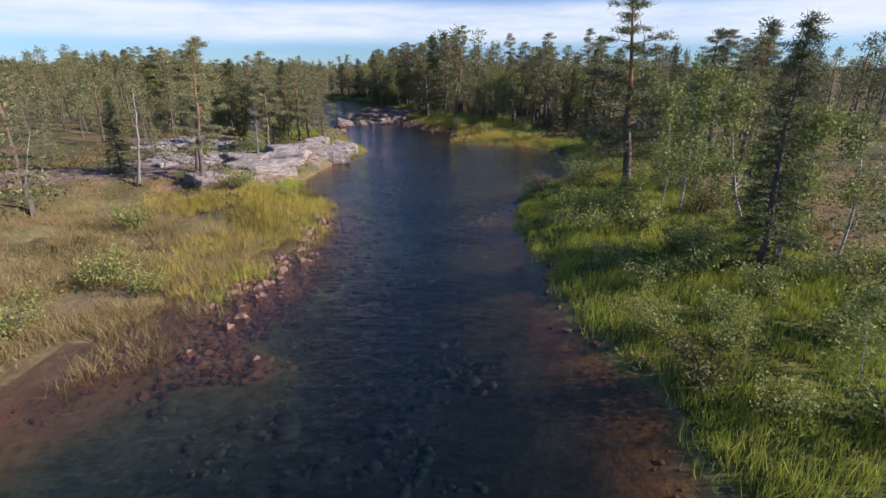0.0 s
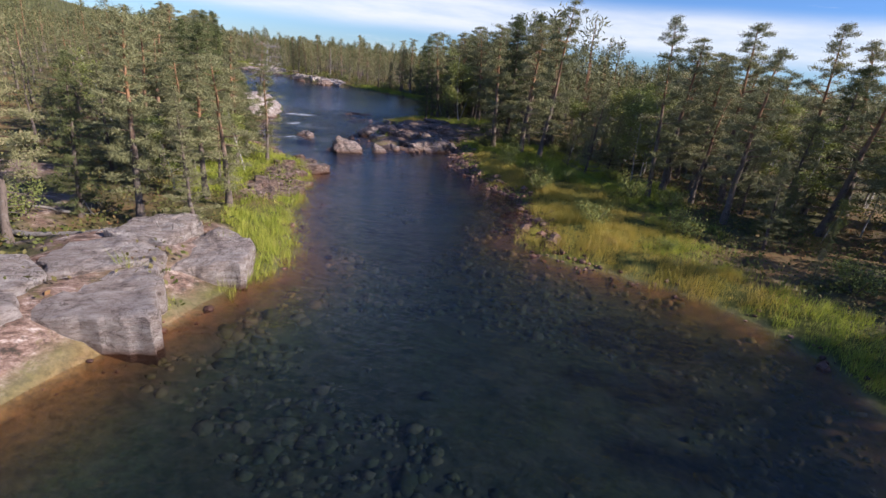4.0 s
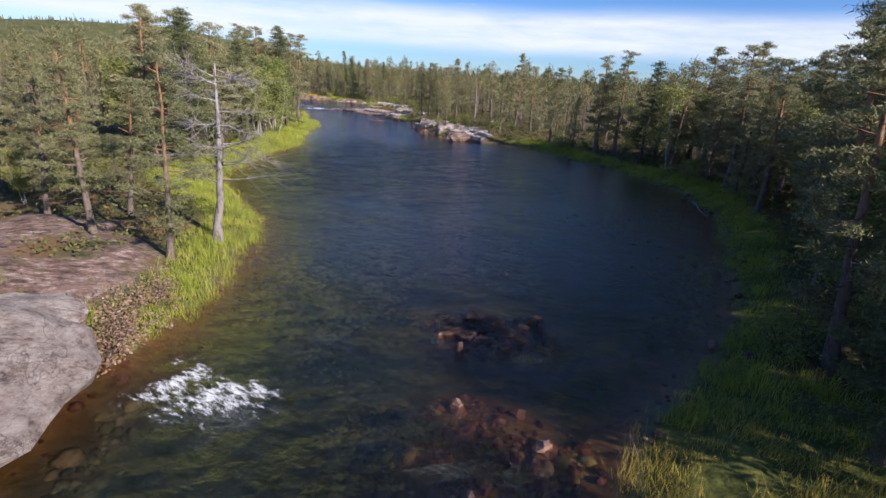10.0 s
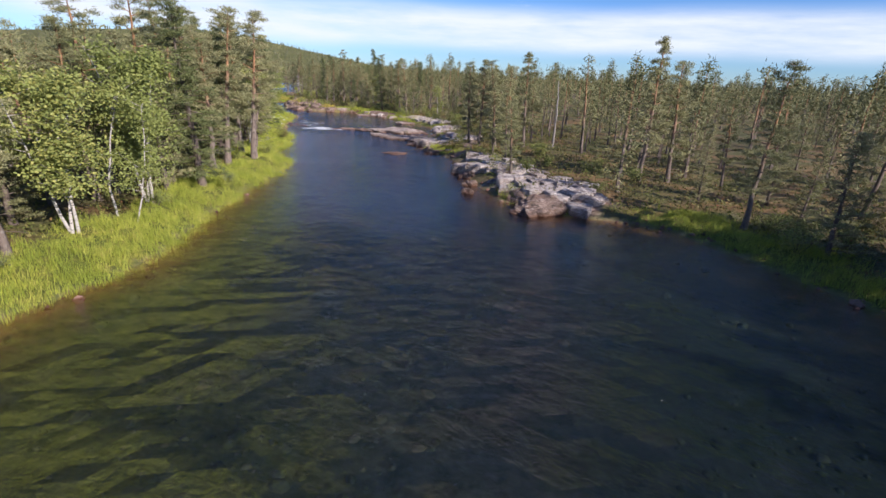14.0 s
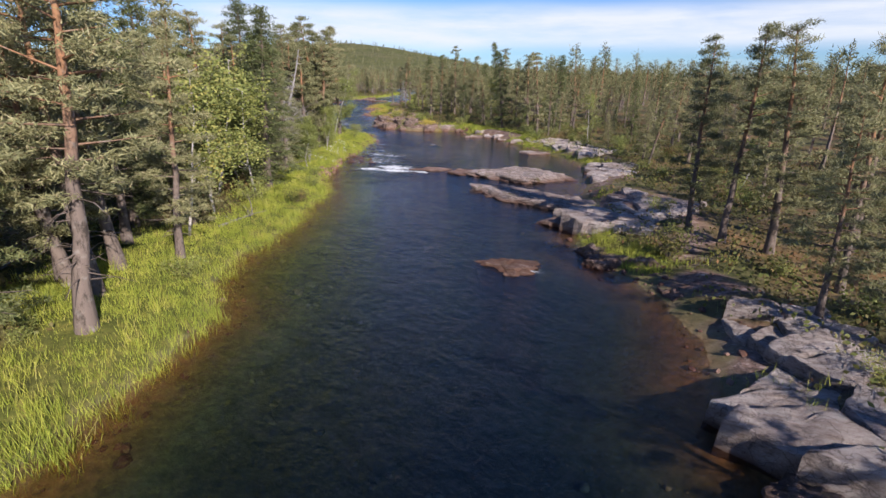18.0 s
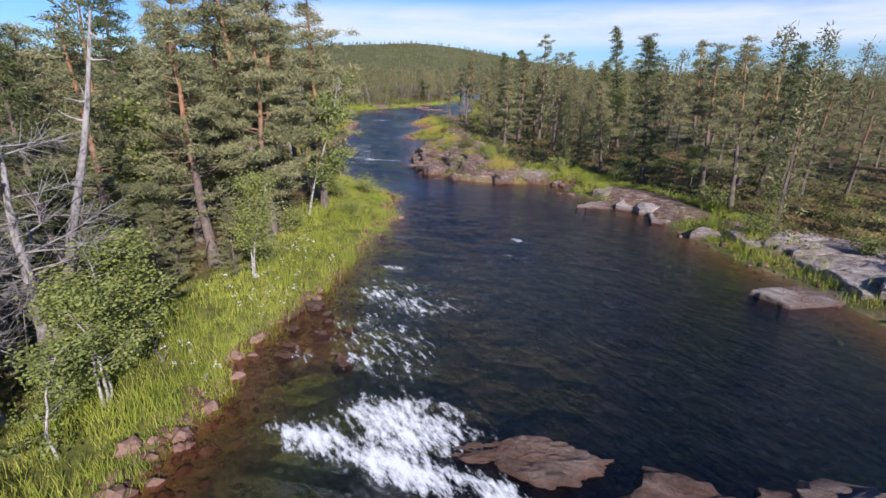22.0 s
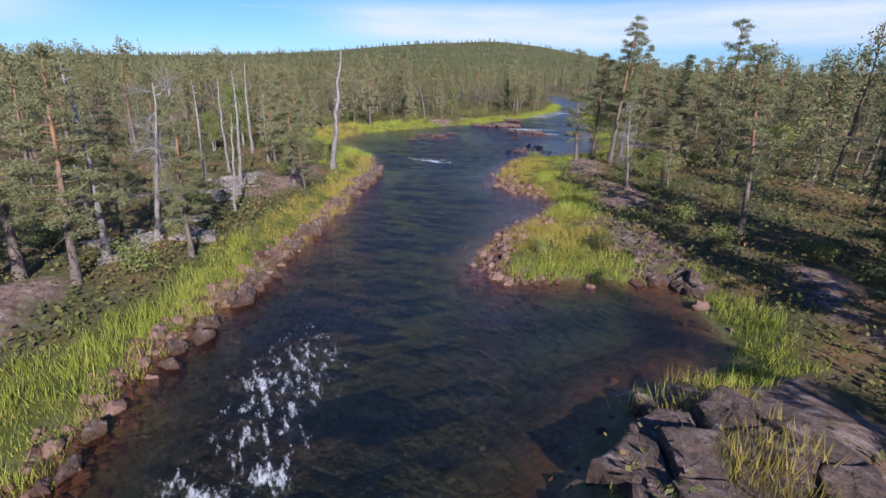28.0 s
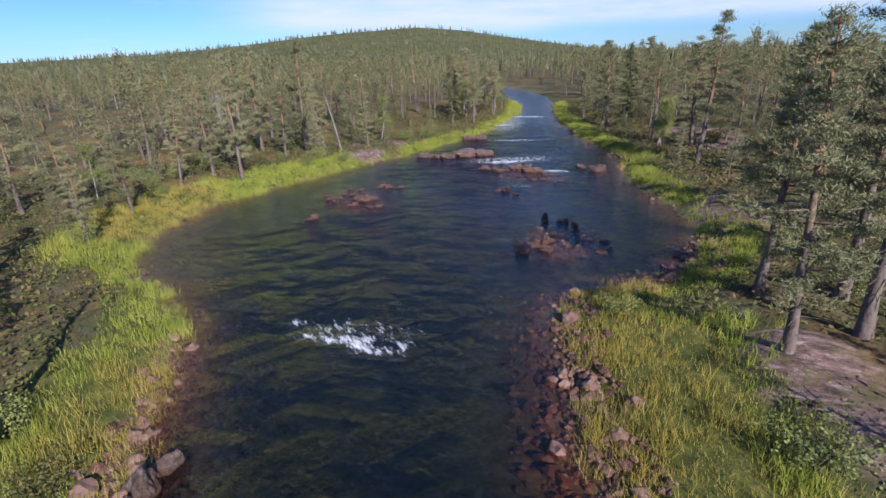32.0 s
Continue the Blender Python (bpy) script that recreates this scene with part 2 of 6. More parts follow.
def make_rock(name, pale):
    k = Mat(name, 0.75, 0.3)
    p = k.pos()
    c, big, grain, seam = rock_color(k, p, pale)
    c = k.mix(k.math("MULTIPLY", k.rnd(), 0.35), c, (0.19, 0.125, 0.098))
    # rusty, darker water line
    sep = k.n("ShaderNodeSeparateXYZ")
    k.link(p, sep.inputs[0])
    low = k.math("ADD", sep.outputs[2], k.math("MULTIPLY", k.noise(p, 1.5, 3), 0.25))
    c = k.mix(k.ramp(low, (0.12, 0.85), (0.42, 0.0)), c, (0.135, 0.062, 0.035))
    k.color(c)
    k.normal(k.bump(seam, 1.0, 0.35, k.bump(grain, 0.8, 0.08)))
    return k.m


def make_stone(name, a, b, c3):
    k = Mat(name, 0.7, 0.35)
    p = k.pos()
    c = k.ramp(k.island(), (0.0, a), (0.5, b), (1.0, c3))
    c = k.mix(k.ramp(k.noise(p, 6, 4, 0.7), (0.55, 0.0), (0.75, 0.4)), c, (0.22, 0.155, 0.125))
    k.color(k.mix(k.ramp(k.noise(p, 14, 3), (0.3, 0.6), (0.45, 0.0)), c, (0.04, 0.03, 0.025)))
    k.normal(k.bump(k.noise(p, 18, 4), 0.4, 0.03))
    return k.m


def make_leaf(name, stops, per="both", trans=0.3, rough=0.65):
    """Needles, leaves and blades: light passes through a little."""
    k = Mat(name, rough, 0.25)
    f = k.island()
    if per == "both":
        f = k.math("ADD", k.math("MULTIPLY", f, 0.6), k.math("MULTIPLY", k.rnd(), 0.4))
    elif per == "place":
        f = k.math("ADD", k.math("MULTIPLY", f, 0.45), k.math("MULTIPLY", k.ramp(k.noise(k.pos(), 0.7, 5, 0.7), (0.32, 0.0), (0.66, 1.0)), 0.55))
    c = k.ramp(f, *stops)
    k.color(c)
    t, mx = k.n("ShaderNodeBsdfTranslucent"), k.n("ShaderNodeMixShader")
    k.link(c, t.inputs[0])
    mx.inputs[0].default_value = trans
    k.link(k.b.outputs[0], mx.inputs[1])
    k.link(t.outputs[0], mx.inputs[2])
    k.link(mx.outputs[0], k.out.inputs[0])
    return k.m


def make_bark(name, low, high, split=0.45, height=10.0):
    k = Mat(name, 0.9, 0.2)
    o = k.obj()
    sep = k.n("ShaderNodeSeparateXYZ")
    k.link(o, sep.inputs[0])
    up = k.math("ADD", k.math("DIVIDE", sep.outputs[2], height), k.math("MULTIPLY", k.math("SUBTRACT", k.noise(o, 1.2, 3), 0.5), 0.3))
    c = k.mix(k.ramp(up, (split - 0.15, 0.0), (split + 0.15, 1.0)), low, high)
    plate = k.noise(o, 9, 5, 0.7, (1, 1, 0.3))
    c = k.mix(k.ramp(plate, (0.36, 0.75), (0.5, 0.0)), c, (0.03, 0.025, 0.02))
    k.color(k.mix(k.ramp(k.noise(o, 4, 3), (0.55, 0.0), (0.7, 0.45)), c, (0.30, 0.28, 0.25)))
    k.normal(k.bump(plate, 0.7, 0.03))
    return k.m


def make_birch_bark():
    k = Mat("birch_bark", 0.7, 0.3)
    o = k.obj()
    c = k.ramp(k.noise(o, 6, 4, 0.6, (0.5, 0.5, 3.0)), (0.36, (0.05, 0.045, 0.04)), (0.46, (0.36, 0.33, 0.30)), (0.8, (0.52, 0.49, 0.45)))
    k.color(c)
    return k.m


def make_water():
    k = Mat("river_water", 0.05, 0.5)
    p = k.pos()
    depth, rough, foam = k.attr("depth"), k.attr("rough"), k.attr("foam")
    small = k.noise(p, 2.6, 7, 0.66, (0.8, 1.25, 1.0))
    wide = k.noise(p, 0.95, 3, 0.5, (0.75, 1.2, 1.0))
    h = k.mix(0.5, small, wide)
    bp = k.n("ShaderNodeBump")
    bp.inputs["Distance"].default_value = 0.28
    k.link(k.math("ADD", 0.46, k.math("MULTIPLY", rough, 0.75)), bp.inputs["Strength"])
    k.link(h, bp.inputs["Height"])
    lw = k.n("ShaderNodeLayerWeight")
    lw.inputs["Blend"].default_value = 0.5
    k.link(bp.outputs[0], lw.inputs["Normal"])
    gloss = k.math("ADD", 0.03, k.math("MULTIPLY", k.math("POWER", lw.outputs["Facing"], 3.8), 0.97))
    tint = k.ramp(depth, (0.0, (0.95, 0.90, 0.85)), (0.10, (0.66, 0.52, 0.41)), (0.25, (0.37, 0.33, 0.29)), (0.52, (0.215, 0.265, 0.29)), (0.9, (0.05, 0.095, 0.16)))
    tr, gl, mx = k.n("ShaderNodeBsdfTransparent"), k.n("ShaderNodeBsdfGlossy"), k.n("ShaderNodeMixShader")
    k.link(tint, tr.inputs[0])
    gl.inputs["Roughness"].default_value = 0.06
    k.link(bp.outputs[0], gl.inputs["Normal"])
    k.link(gloss, mx.inputs[0])
    k.link(tr.outputs[0], mx.inputs[1])
    k.link(gl.outputs[0], mx.inputs[2])
    # white water
    flow = k.n("ShaderNodeMapping")
    flow.inputs["Rotation"].default_value, flow.inputs["Scale"].default_value = (0, 0, 0.75), (0.55, 1.5, 1.0)
    k.link(p, flow.inputs[0])
    lace = k.noise(flow.outputs[0], 3.2, 9, 0.78)
    ff = k.ramp(k.math("ADD", foam, k.math("MULTIPLY", k.math("SUBTRACT", lace, 0.5), 2.3)), (0.42, 0.0), (0.62, 0.55), (0.85, 0.95))
    white, mf = k.n("ShaderNodeBsdfDiffuse"), k.n("ShaderNodeMixShader")
    white.inputs[0].default_value = (0.80, 0.82, 0.83, 1)
    k.link(k.math("MULTIPLY", ff, k.ramp(foam, (0.0, 0.0), (0.12, 1.0))), mf.inputs[0])
    k.link(mx.outputs[0], mf.inputs[1])
    k.link(white.outputs[0], mf.inputs[2])
    k.link(mf.outputs[0], k.out.inputs[0])
    return k.m


GROUND, FARWOOD, ROCK, ROCK_PALE, ROCK_PINK, ROCK_STREAK, WATER = make_ground(), make_hillwood(), make_rock("brown_gneiss", 0.05), make_rock("pale_gneiss", 0.88), make_rock("pink_gneiss", 0.34), make_rock("streaked_gneiss", 0.5), make_water()
STONE = make_stone("shore_stone", (0.06, 0.030, 0.022), (0.145, 0.070, 0.048), (0.22, 0.135, 0.10))
BEDSTONE = make_stone("bed_stone", (0.09, 0.10, 0.04), (0.27, 0.27, 0.12), (0.46, 0.36, 0.20))
PINK_L = make_leaf("pink_leaves", ((0.0, (0.17, 0.10, 0.07)), (0.5, (0.30, 0.19, 0.135)), (1.0, (0.40, 0.29, 0.20))), trans=0.3)
PINE_N = make_leaf("pine_needles", ((0.0, (0.095, 0.105, 0.05)), (0.5, (0.215, 0.215, 0.10)), (0.85, (0.33, 0.31, 0.155)), (1.0, (0.42, 0.33, 0.21))), trans=0.12)
WOOD_N = make_leaf("wood_needles", ((0.0, (0.045, 0.052, 0.026)), (0.4, (0.12, 0.125, 0.055)), (0.8, (0.27, 0.26, 0.115)), (1.0, (0.38, 0.31, 0.18))), "place", 0.1)
FAR_N = make_leaf("far_needles", ((0.0, (0.07, 0.075, 0.038)), (0.6, (0.13, 0.13, 0.06)), (1.0, (0.20, 0.18, 0.10))), trans=0.15)
SPRUCE_N = make_leaf("spruce_needles", ((0.0, (0.05, 0.065, 0.026)), (0.6, (0.115, 0.135, 0.05)), (1.0, (0.20, 0.205, 0.08))), trans=0.12)
BIRCH_L = make_leaf("birch_leaves", ((0.0, (0.13, 0.16, 0.045)), (0.6, (0.25, 0.28, 0.08)), (0.9, (0.36, 0.34, 0.10)), (1.0, (0.44, 0.33, 0.08))), trans=0.25)
GRASS_G = make_leaf("green_grass", ((0.0, (0.12, 0.15, 0.03)), (0.4, (0.29, 0.345, 0.05)), (0.75, (0.44, 0.44, 0.08)), (1.0, (0.52, 0.42, 0.16))), "place", 0.3)
SEDGE_Y = make_leaf("yellow_sedge", ((0.0, (0.22, 0.21, 0.045)), (0.4, (0.40, 0.335, 0.07)), (0.75, (0.50, 0.38, 0.09)), (1.0, (0.43, 0.30, 0.14))), "place", 0.3)
SEDGE_T = make_leaf("tan_sedge", ((0.0, (0.16, 0.12, 0.04)), (0.5, (0.30, 0.22, 0.09)), (0.85, (0.40, 0.31, 0.16)), (1.0, (0.22, 0.24, 0.04))), "place", 0.3)
HEATH = make_leaf("heath_leaves", ((0.0, (0.06, 0.075, 0.02)), (0.4, (0.12, 0.135, 0.035)), (0.7, (0.19, 0.16, 0.06)), (0.88, (0.26, 0.14, 0.06)), (1.0, (0.32, 0.12, 0.07))), "place", 0.25)
PINE_B = make_bark("pine_bark", (0.16, 0.125, 0.105), (0.30, 0.16, 0.085), 0.5)
SPRUCE_B = make_bark("spruce_bark", (0.13, 0.10, 0.085), (0.17, 0.13, 0.10), 0.5)
SNAG_B = make_bark("weathered_wood", (0.23, 0.205, 0.19), (0.32, 0.295, 0.28), 0.4)
BIRCH_B = make_birch_bark()


# ---- small tools ----
def mesh_np(name, verts, faces, mat, smooth=False):
    """A mesh from arrays; faces all of one size."""
    me = bpy.data.meshes.new(name)
    verts, faces = np.asarray(verts, np.float32), np.asarray(faces, np.int32)
    k = faces.shape[1]
    me.vertices.add(len(verts))
    me.vertices.foreach_set("co", verts.ravel())
    me.loops.add(faces.size)
    me.loops.foreach_set("vertex_index", faces.ravel())
    me.polygons.add(len(faces))
    me.polygons.foreach_set("loop_start", np.arange(0, faces.size, k, dtype=np.int32))
    me.polygons.foreach_set("use_smooth", np.full(len(faces), smooth))
    me.materials.append(mat)
    me.update(calc_edges=True)
    return me


def child(name, me, parent, label=""):
    ob = new(name, me)
    ob.parent = parent
    if label:
        ob["label"] = label
    return ob


def set_attr(me, name, values):
    a = me.attributes.new(name, "FLOAT", "POINT")
    a.data.foreach_set("value", np.asarray(values, np.float32))


LATTICE = np.random.RandomState(7).rand(256, 256)


def vnoise(x, y, size, seed=0):
    """Smooth value noise between 0 and 1, with features of that size in metres."""
    u, v = np.asarray(x) / size + 37.3 * seed, np.asarray(y) / size + 91.7 * seed
    i, j = np.floor(u).astype(int), np.floor(v).astype(int)
    a, b = u - i, v - j
    a, b = a * a * (3 - 2 * a), b * b * (3 - 2 * b)
    g = lambda p, q: LATTICE[p % 256, q % 256]
    return (g(i, j) * (1 - a) + g(i + 1, j) * a) * (1 - b) + (g(i, j + 1) * (1 - a) + g(i + 1, j + 1) * a) * b


def fbm(x, y, size, n=4, seed=0):
    s, t, w = 0.0, 0.0, 1.0
    for k in range(n):
        s, t = s + w * vnoise(x, y, size / 2**k, seed + k), t + w
        w *= 0.55
    return s / t


def step(x, a, b):
    t = np.clip((np.asarray(x) - a) / (b - a), 0, 1)
    return t * t * (3 - 2 * t)


# ---- the river's two banks, going upstream ----
LEFT = [(-20, -60), (-15, -20), (-12.5, 0), (-11.5, 7), (-9, 12), (-7.3, 16.6), (-6.6, 21.3), (-7.4, 26.8), (-9.8, 29.2), (-11.3, 32), (-11, 36.5),
        (-10.8, 39), (-9.4, 44.2), (-8.8, 47.2), (-10.5, 49.5), (-12, 53.8), (-13.6, 56.4), (-14, 58.2), (-14.3, 60.3), (-15.3, 62.2),
        (-18.9, 63.8), (-22.5, 67), (-27, 72), (-30.5, 77), (-30.5, 80), (-31, 83.5), (-33, 85), (-32, 86.5), (-34.4, 91), (-38.5, 96), (-40.2, 97.5)]
LEFT += [(-47, 100.3), (-49.8, 102), (-53.3, 107), (-56.4, 113.5), (-57.4, 117.3), (-61.3, 121.5), (-64.8, 126), (-69, 132), (-72, 135.4),
         (-73.4, 136.8), (-77, 138), (-81.8, 142.8), (-86.5, 147.6), (-89.3, 149.2), (-93.9, 151.2), (-95.6, 153.3), (-98.2, 154.2), (-99.5, 156.6),
         (-102.4, 159.4), (-105, 161.7), (-108, 164.5), (-111.2, 166.6), (-114.5, 168), (-117.2, 167.4), (-120.4, 166.9), (-125.1, 167.2)]
LEFT += [(-128.7, 167.9), (-133.5, 169.5), (-140.5, 172.6), (-145.2, 176.2), (-151, 179.6), (-157, 182.8), (-163.3, 185), (-167.6, 187),
         (-173.5, 187.5), (-178, 186), (-184, 187.2), (-189, 193), (-192, 201), (-196, 213), (-203, 228), (-219, 247), (-237, 260), (-262, 274), (-310, 288)]
RIGHT = [(14, -60), (8, -20), (5.2, 0), (4.6, 7.3), (5, 9.4), (4.3, 10.8), (3.6, 13.4), (3.5, 17.5), (2.9, 24.3), (4.1, 29), (5, 32), (7, 33),
         (8.4, 35), (11.6, 35.6), (12.2, 38), (10.9, 43.2), (9.7, 47.4), (7.9, 49.8), (5, 51.3), (-0.5, 52.8), (0.3, 57), (-0.4, 60.5), (-2.7, 63.6),
         (-4.5, 66.3), (-6.2, 68), (-6.2, 70.4), (-7.3, 76), (-9.5, 79), (-12, 77.5), (-14.4, 74), (-16.6, 77), (-17.4, 80.5), (-18.6, 84.7)]
RIGHT += [(-18.4, 87), (-19.4, 90), (-18.4, 94), (-17.4, 98), (-17.5, 105), (-17.8, 113), (-20.2, 122.3), (-23.3, 126), (-26.6, 128.6), (-32, 133),
          (-36, 135.6), (-40, 138.4), (-43.3, 139.3), (-48.2, 137.3), (-51.4, 137.6), (-54, 139.8), (-57, 142.6), (-60, 144.4), (-61.3, 147),
          (-63.2, 149.4), (-65.8, 151.2), (-69.3, 151.6), (-71.5, 154.5), (-74, 159), (-77.5, 164), (-80, 169), (-85, 172.8), (-89, 174.8)]
RIGHT += [(-92.3, 176), (-96, 177), (-100.7, 179.2), (-104, 179.2), (-108, 179.7), (-110.2, 180.8), (-112.3, 179.2), (-113.5, 177), (-116.5, 175),
          (-120, 175.6), (-123.8, 175.3), (-127.4, 177.7), (-132.5, 182.8), (-132, 186), (-133, 188.2), (-136, 190), (-138.2, 189.5), (-139, 186.8),
          (-139.7, 184.1), (-142, 184), (-143.7, 185.7), (-145.1, 188), (-147, 190.8), (-148.4, 193.4), (-150, 194.6), (-151.8, 193.3), (-153.9, 192.6)]
RIGHT += [(-157.4, 194.3), (-160.5, 197), (-162.6, 198.7), (-164, 201), (-162.7, 204), (-162.8, 208), (-167.4, 214), (-174.7, 217.6), (-180, 224.4),
          (-187.6, 227.8), (-208, 243), (-229, 265), (-258, 283), (-308, 298)]


def rounded(line):
    out = [line[0]]
    for a, b in zip(line, line[1:]):
        out += [(a[0] * 0.75 + b[0] * 0.25, a[1] * 0.75 + b[1] * 0.25), (a[0] * 0.25 + b[0] * 0.75, a[1] * 0.25 + b[1] * 0.75)]
    return out + [line[-1]]


BANKS = np.array(rounded(LEFT) + rounded(RIGHT)[::-1])


def shore_distance(x, y):
    """Metres from the water's edge: above 0 on land, below 0 in the river."""
    best, inside = np.full(x.shape, 1e9), np.zeros(x.shape, bool)
    for (ax, ay), (bx, by) in zip(BANKS, np.roll(BANKS, -1, 0)):
        dx, dy = bx - ax, by - ay
        t = np.clip(((x - ax) * dx + (y - ay) * dy) / (dx * dx + dy * dy + 1e-9), 0, 1)
        best = np.minimum(best, (x - ax - t * dx) ** 2 + (y - ay - t * dy) ** 2)
        if abs(dy) > 1e-9:
            inside ^= ((ay > y) != (by > y)) & (x < ax + (y - ay) / dy * dx)
    return np.where(inside, -1, 1) * np.sqrt(best)


# bare bedrock: centre, half-lengths, turn, height over the plain ground
SLABS = [(-13.5, 38, 3.2, 9.5, -10, 0.9), (-20, 36, 6, 5, 20, 0.5), (-24, 47, 7, 4, 0, 0.5), (-27, 30, 5, 3, 0, 0.5), (-14.9, 56, 1.0, 4.5, 20, 0.5),
         (-34.5, 80.5, 5, 5, -0, 0.6), (-39, 87, 5, 3, -30, 0.4), (-12.5, 81.5, 5, 6.5, 15, 0.45), (-8, 84, 4, 3, -0, 0.4), (-50, 141.5, 5, 2.4, -30, 0.45),
         (-57, 146.6, 6, 1.6, -42, 0.3)]
SLABS += [(-54, 144, 6, 3, -42, 0.5), (-62.5, 149.6, 4, 2.2, -45, 0.35), (-70.5, 159, 5.5, 2.4, -50, 0.35), (-78, 167, 5, 2, -48, 0.3), (-66, 155, 3, 1.3, -40, 0.3), (-75, 163, 5, 1.3, -50, 0.3), (-90, 177.5, 9, 1.9, -22, 0.25), (-102, 180.5, 5, 1.6, -10, 0.3), (-115, 178, 4, 2.2, -20, 0.7),
          (-126, 180, 7, 3.3, -45, 0.85), (-119, 177.6, 4, 2.4, -0, 0.6), (-131, 192.5, 4, 1.2, -30, 0.35), (-141, 191.5, 4, 1.6, -30, 0.35), (-148, 197.5, 3.6, 1.6, -30, 0.3), (-140, 166.5, 6, 2, -25, 0.4),
          (-155, 200.5, 2.6, 1.4, -40, 0.4), (-160, 178, 5, 2, -30, 0.4), (-163, 215, 4, 3, -0, 0.4), (-180, 236, 8, 3, -40, 0.4), (-198, 208, 4, 3, -60, 0.3)]
# tall grass: centre, half-lengths, turn
MARSH = [(-12.5, 14, 7, 11, 0), (-17, 24, 4, 5, 0)]
MEADOWS = [(8, 13, 5, 12, 0), (8, 29, 5, 6, 0), (4, 56, 5, 4, -0), (2, 66, 6, 7, 30), (-3, 75, 5, 8, 10), (-18, 57, 2.2, 6, 20), (-22, 64.5, 5, 2.5, -40), (-27, 70, 4, 3, -45), (-15, 91, 4, 4, -0),
           (-47, 101, 7, 2.2, -30), (-59, 117, 3.5, 9, 30), (-68, 129, 3.2, 8, 35), (-77, 136.5, 4, 5, 50), (-86, 146, 3.2, 8, 50), (-97, 153.5, 3, 6, 50), (-106, 161, 3, 8, 50)]
MEADOWS += [(-128, 166.8, 12, 1.5, -15), (-147, 176.4, 12, 1.6, -30), (-166, 185.5, 5, 2.4, -20), (-186, 187, 7, 3, -40), (-193, 201, 3, 12, 15), (-66, 152.5, 3, 1.6, -40), (-24, 128, 9, 1.6, -40),
            (-38, 138, 5, 2, -20), (-120, 180, 9, 2.2, -25), (-107, 182, 8, 1.6, -10), (-143, 188.5, 4, 3.4, -40), (-158, 197.5, 5.4, 3, -40), (-164, 209, 3, 6, 0), (-95, 178, 6, 1.3, -20), (-11, 91, 4, 4, -0)]


# stony bars under thin water
SHOALS = [(-24.3, 93.7, 2.4, 1.7, 0), (-22.3, 88.8, 2.8, 2.0, -30), (-11.8, 74.4, 2.4, 2.2, 0), (-16.6, 77.5, 2.2, 2.6, 0), (-97.6, 157, 2.2, 1.4, 0), (-168.5, 205, 2.8, 3.2, 0), (-183, 200, 3.8, 2.8, 0), (-182, 214, 5, 2.4, 0)]


def mask(x, y, shapes, soft=0.35, ragged=1.1):
    """How far (0 to 1) a place lies in any of the ellipses; their rims are ragged."""
    rim = (fbm(x, y, 3.0, 4, 5) - 0.5) * ragged
    best = np.zeros(np.shape(x))
    for s in shapes:
        c, n = math.cos(radians(s[4])), math.sin(radians(s[4]))
        u, v = ((x - s[0]) * c + (y - s[1]) * n) / s[2], (-(x - s[0]) * n + (y - s[1]) * c) / s[3]
        best = np.maximum(best, (1 - step(np.hypot(u, v) + rim, 1 - soft, 1 + soft)) * (s[5] if len(s) > 5 else 1.0))
    return best


def hills(x, y):
    h = 0.0
    for hx, hy, sx, sy, turn, top in ((-1290, 830, 250, 330, 30, 79), (-1560, 330, 300, 360, 10, 28), (-1800, -300, 500, 400, 0, 22), (1100, 1900, 700, 300, 0, 24)):
        c, n = math.cos(radians(turn)), math.sin(radians(turn))
        u, v = ((x - hx) * c + (y - hy) * n) / sx, (-(x - hx) * n + (y - hy) * c) / sy
        h = h + top * np.exp(-0.5 * (u * u + v * v))
    return 0.95 * h * (0.9 + 0.2 * fbm(x, y, 260, 3, 3))


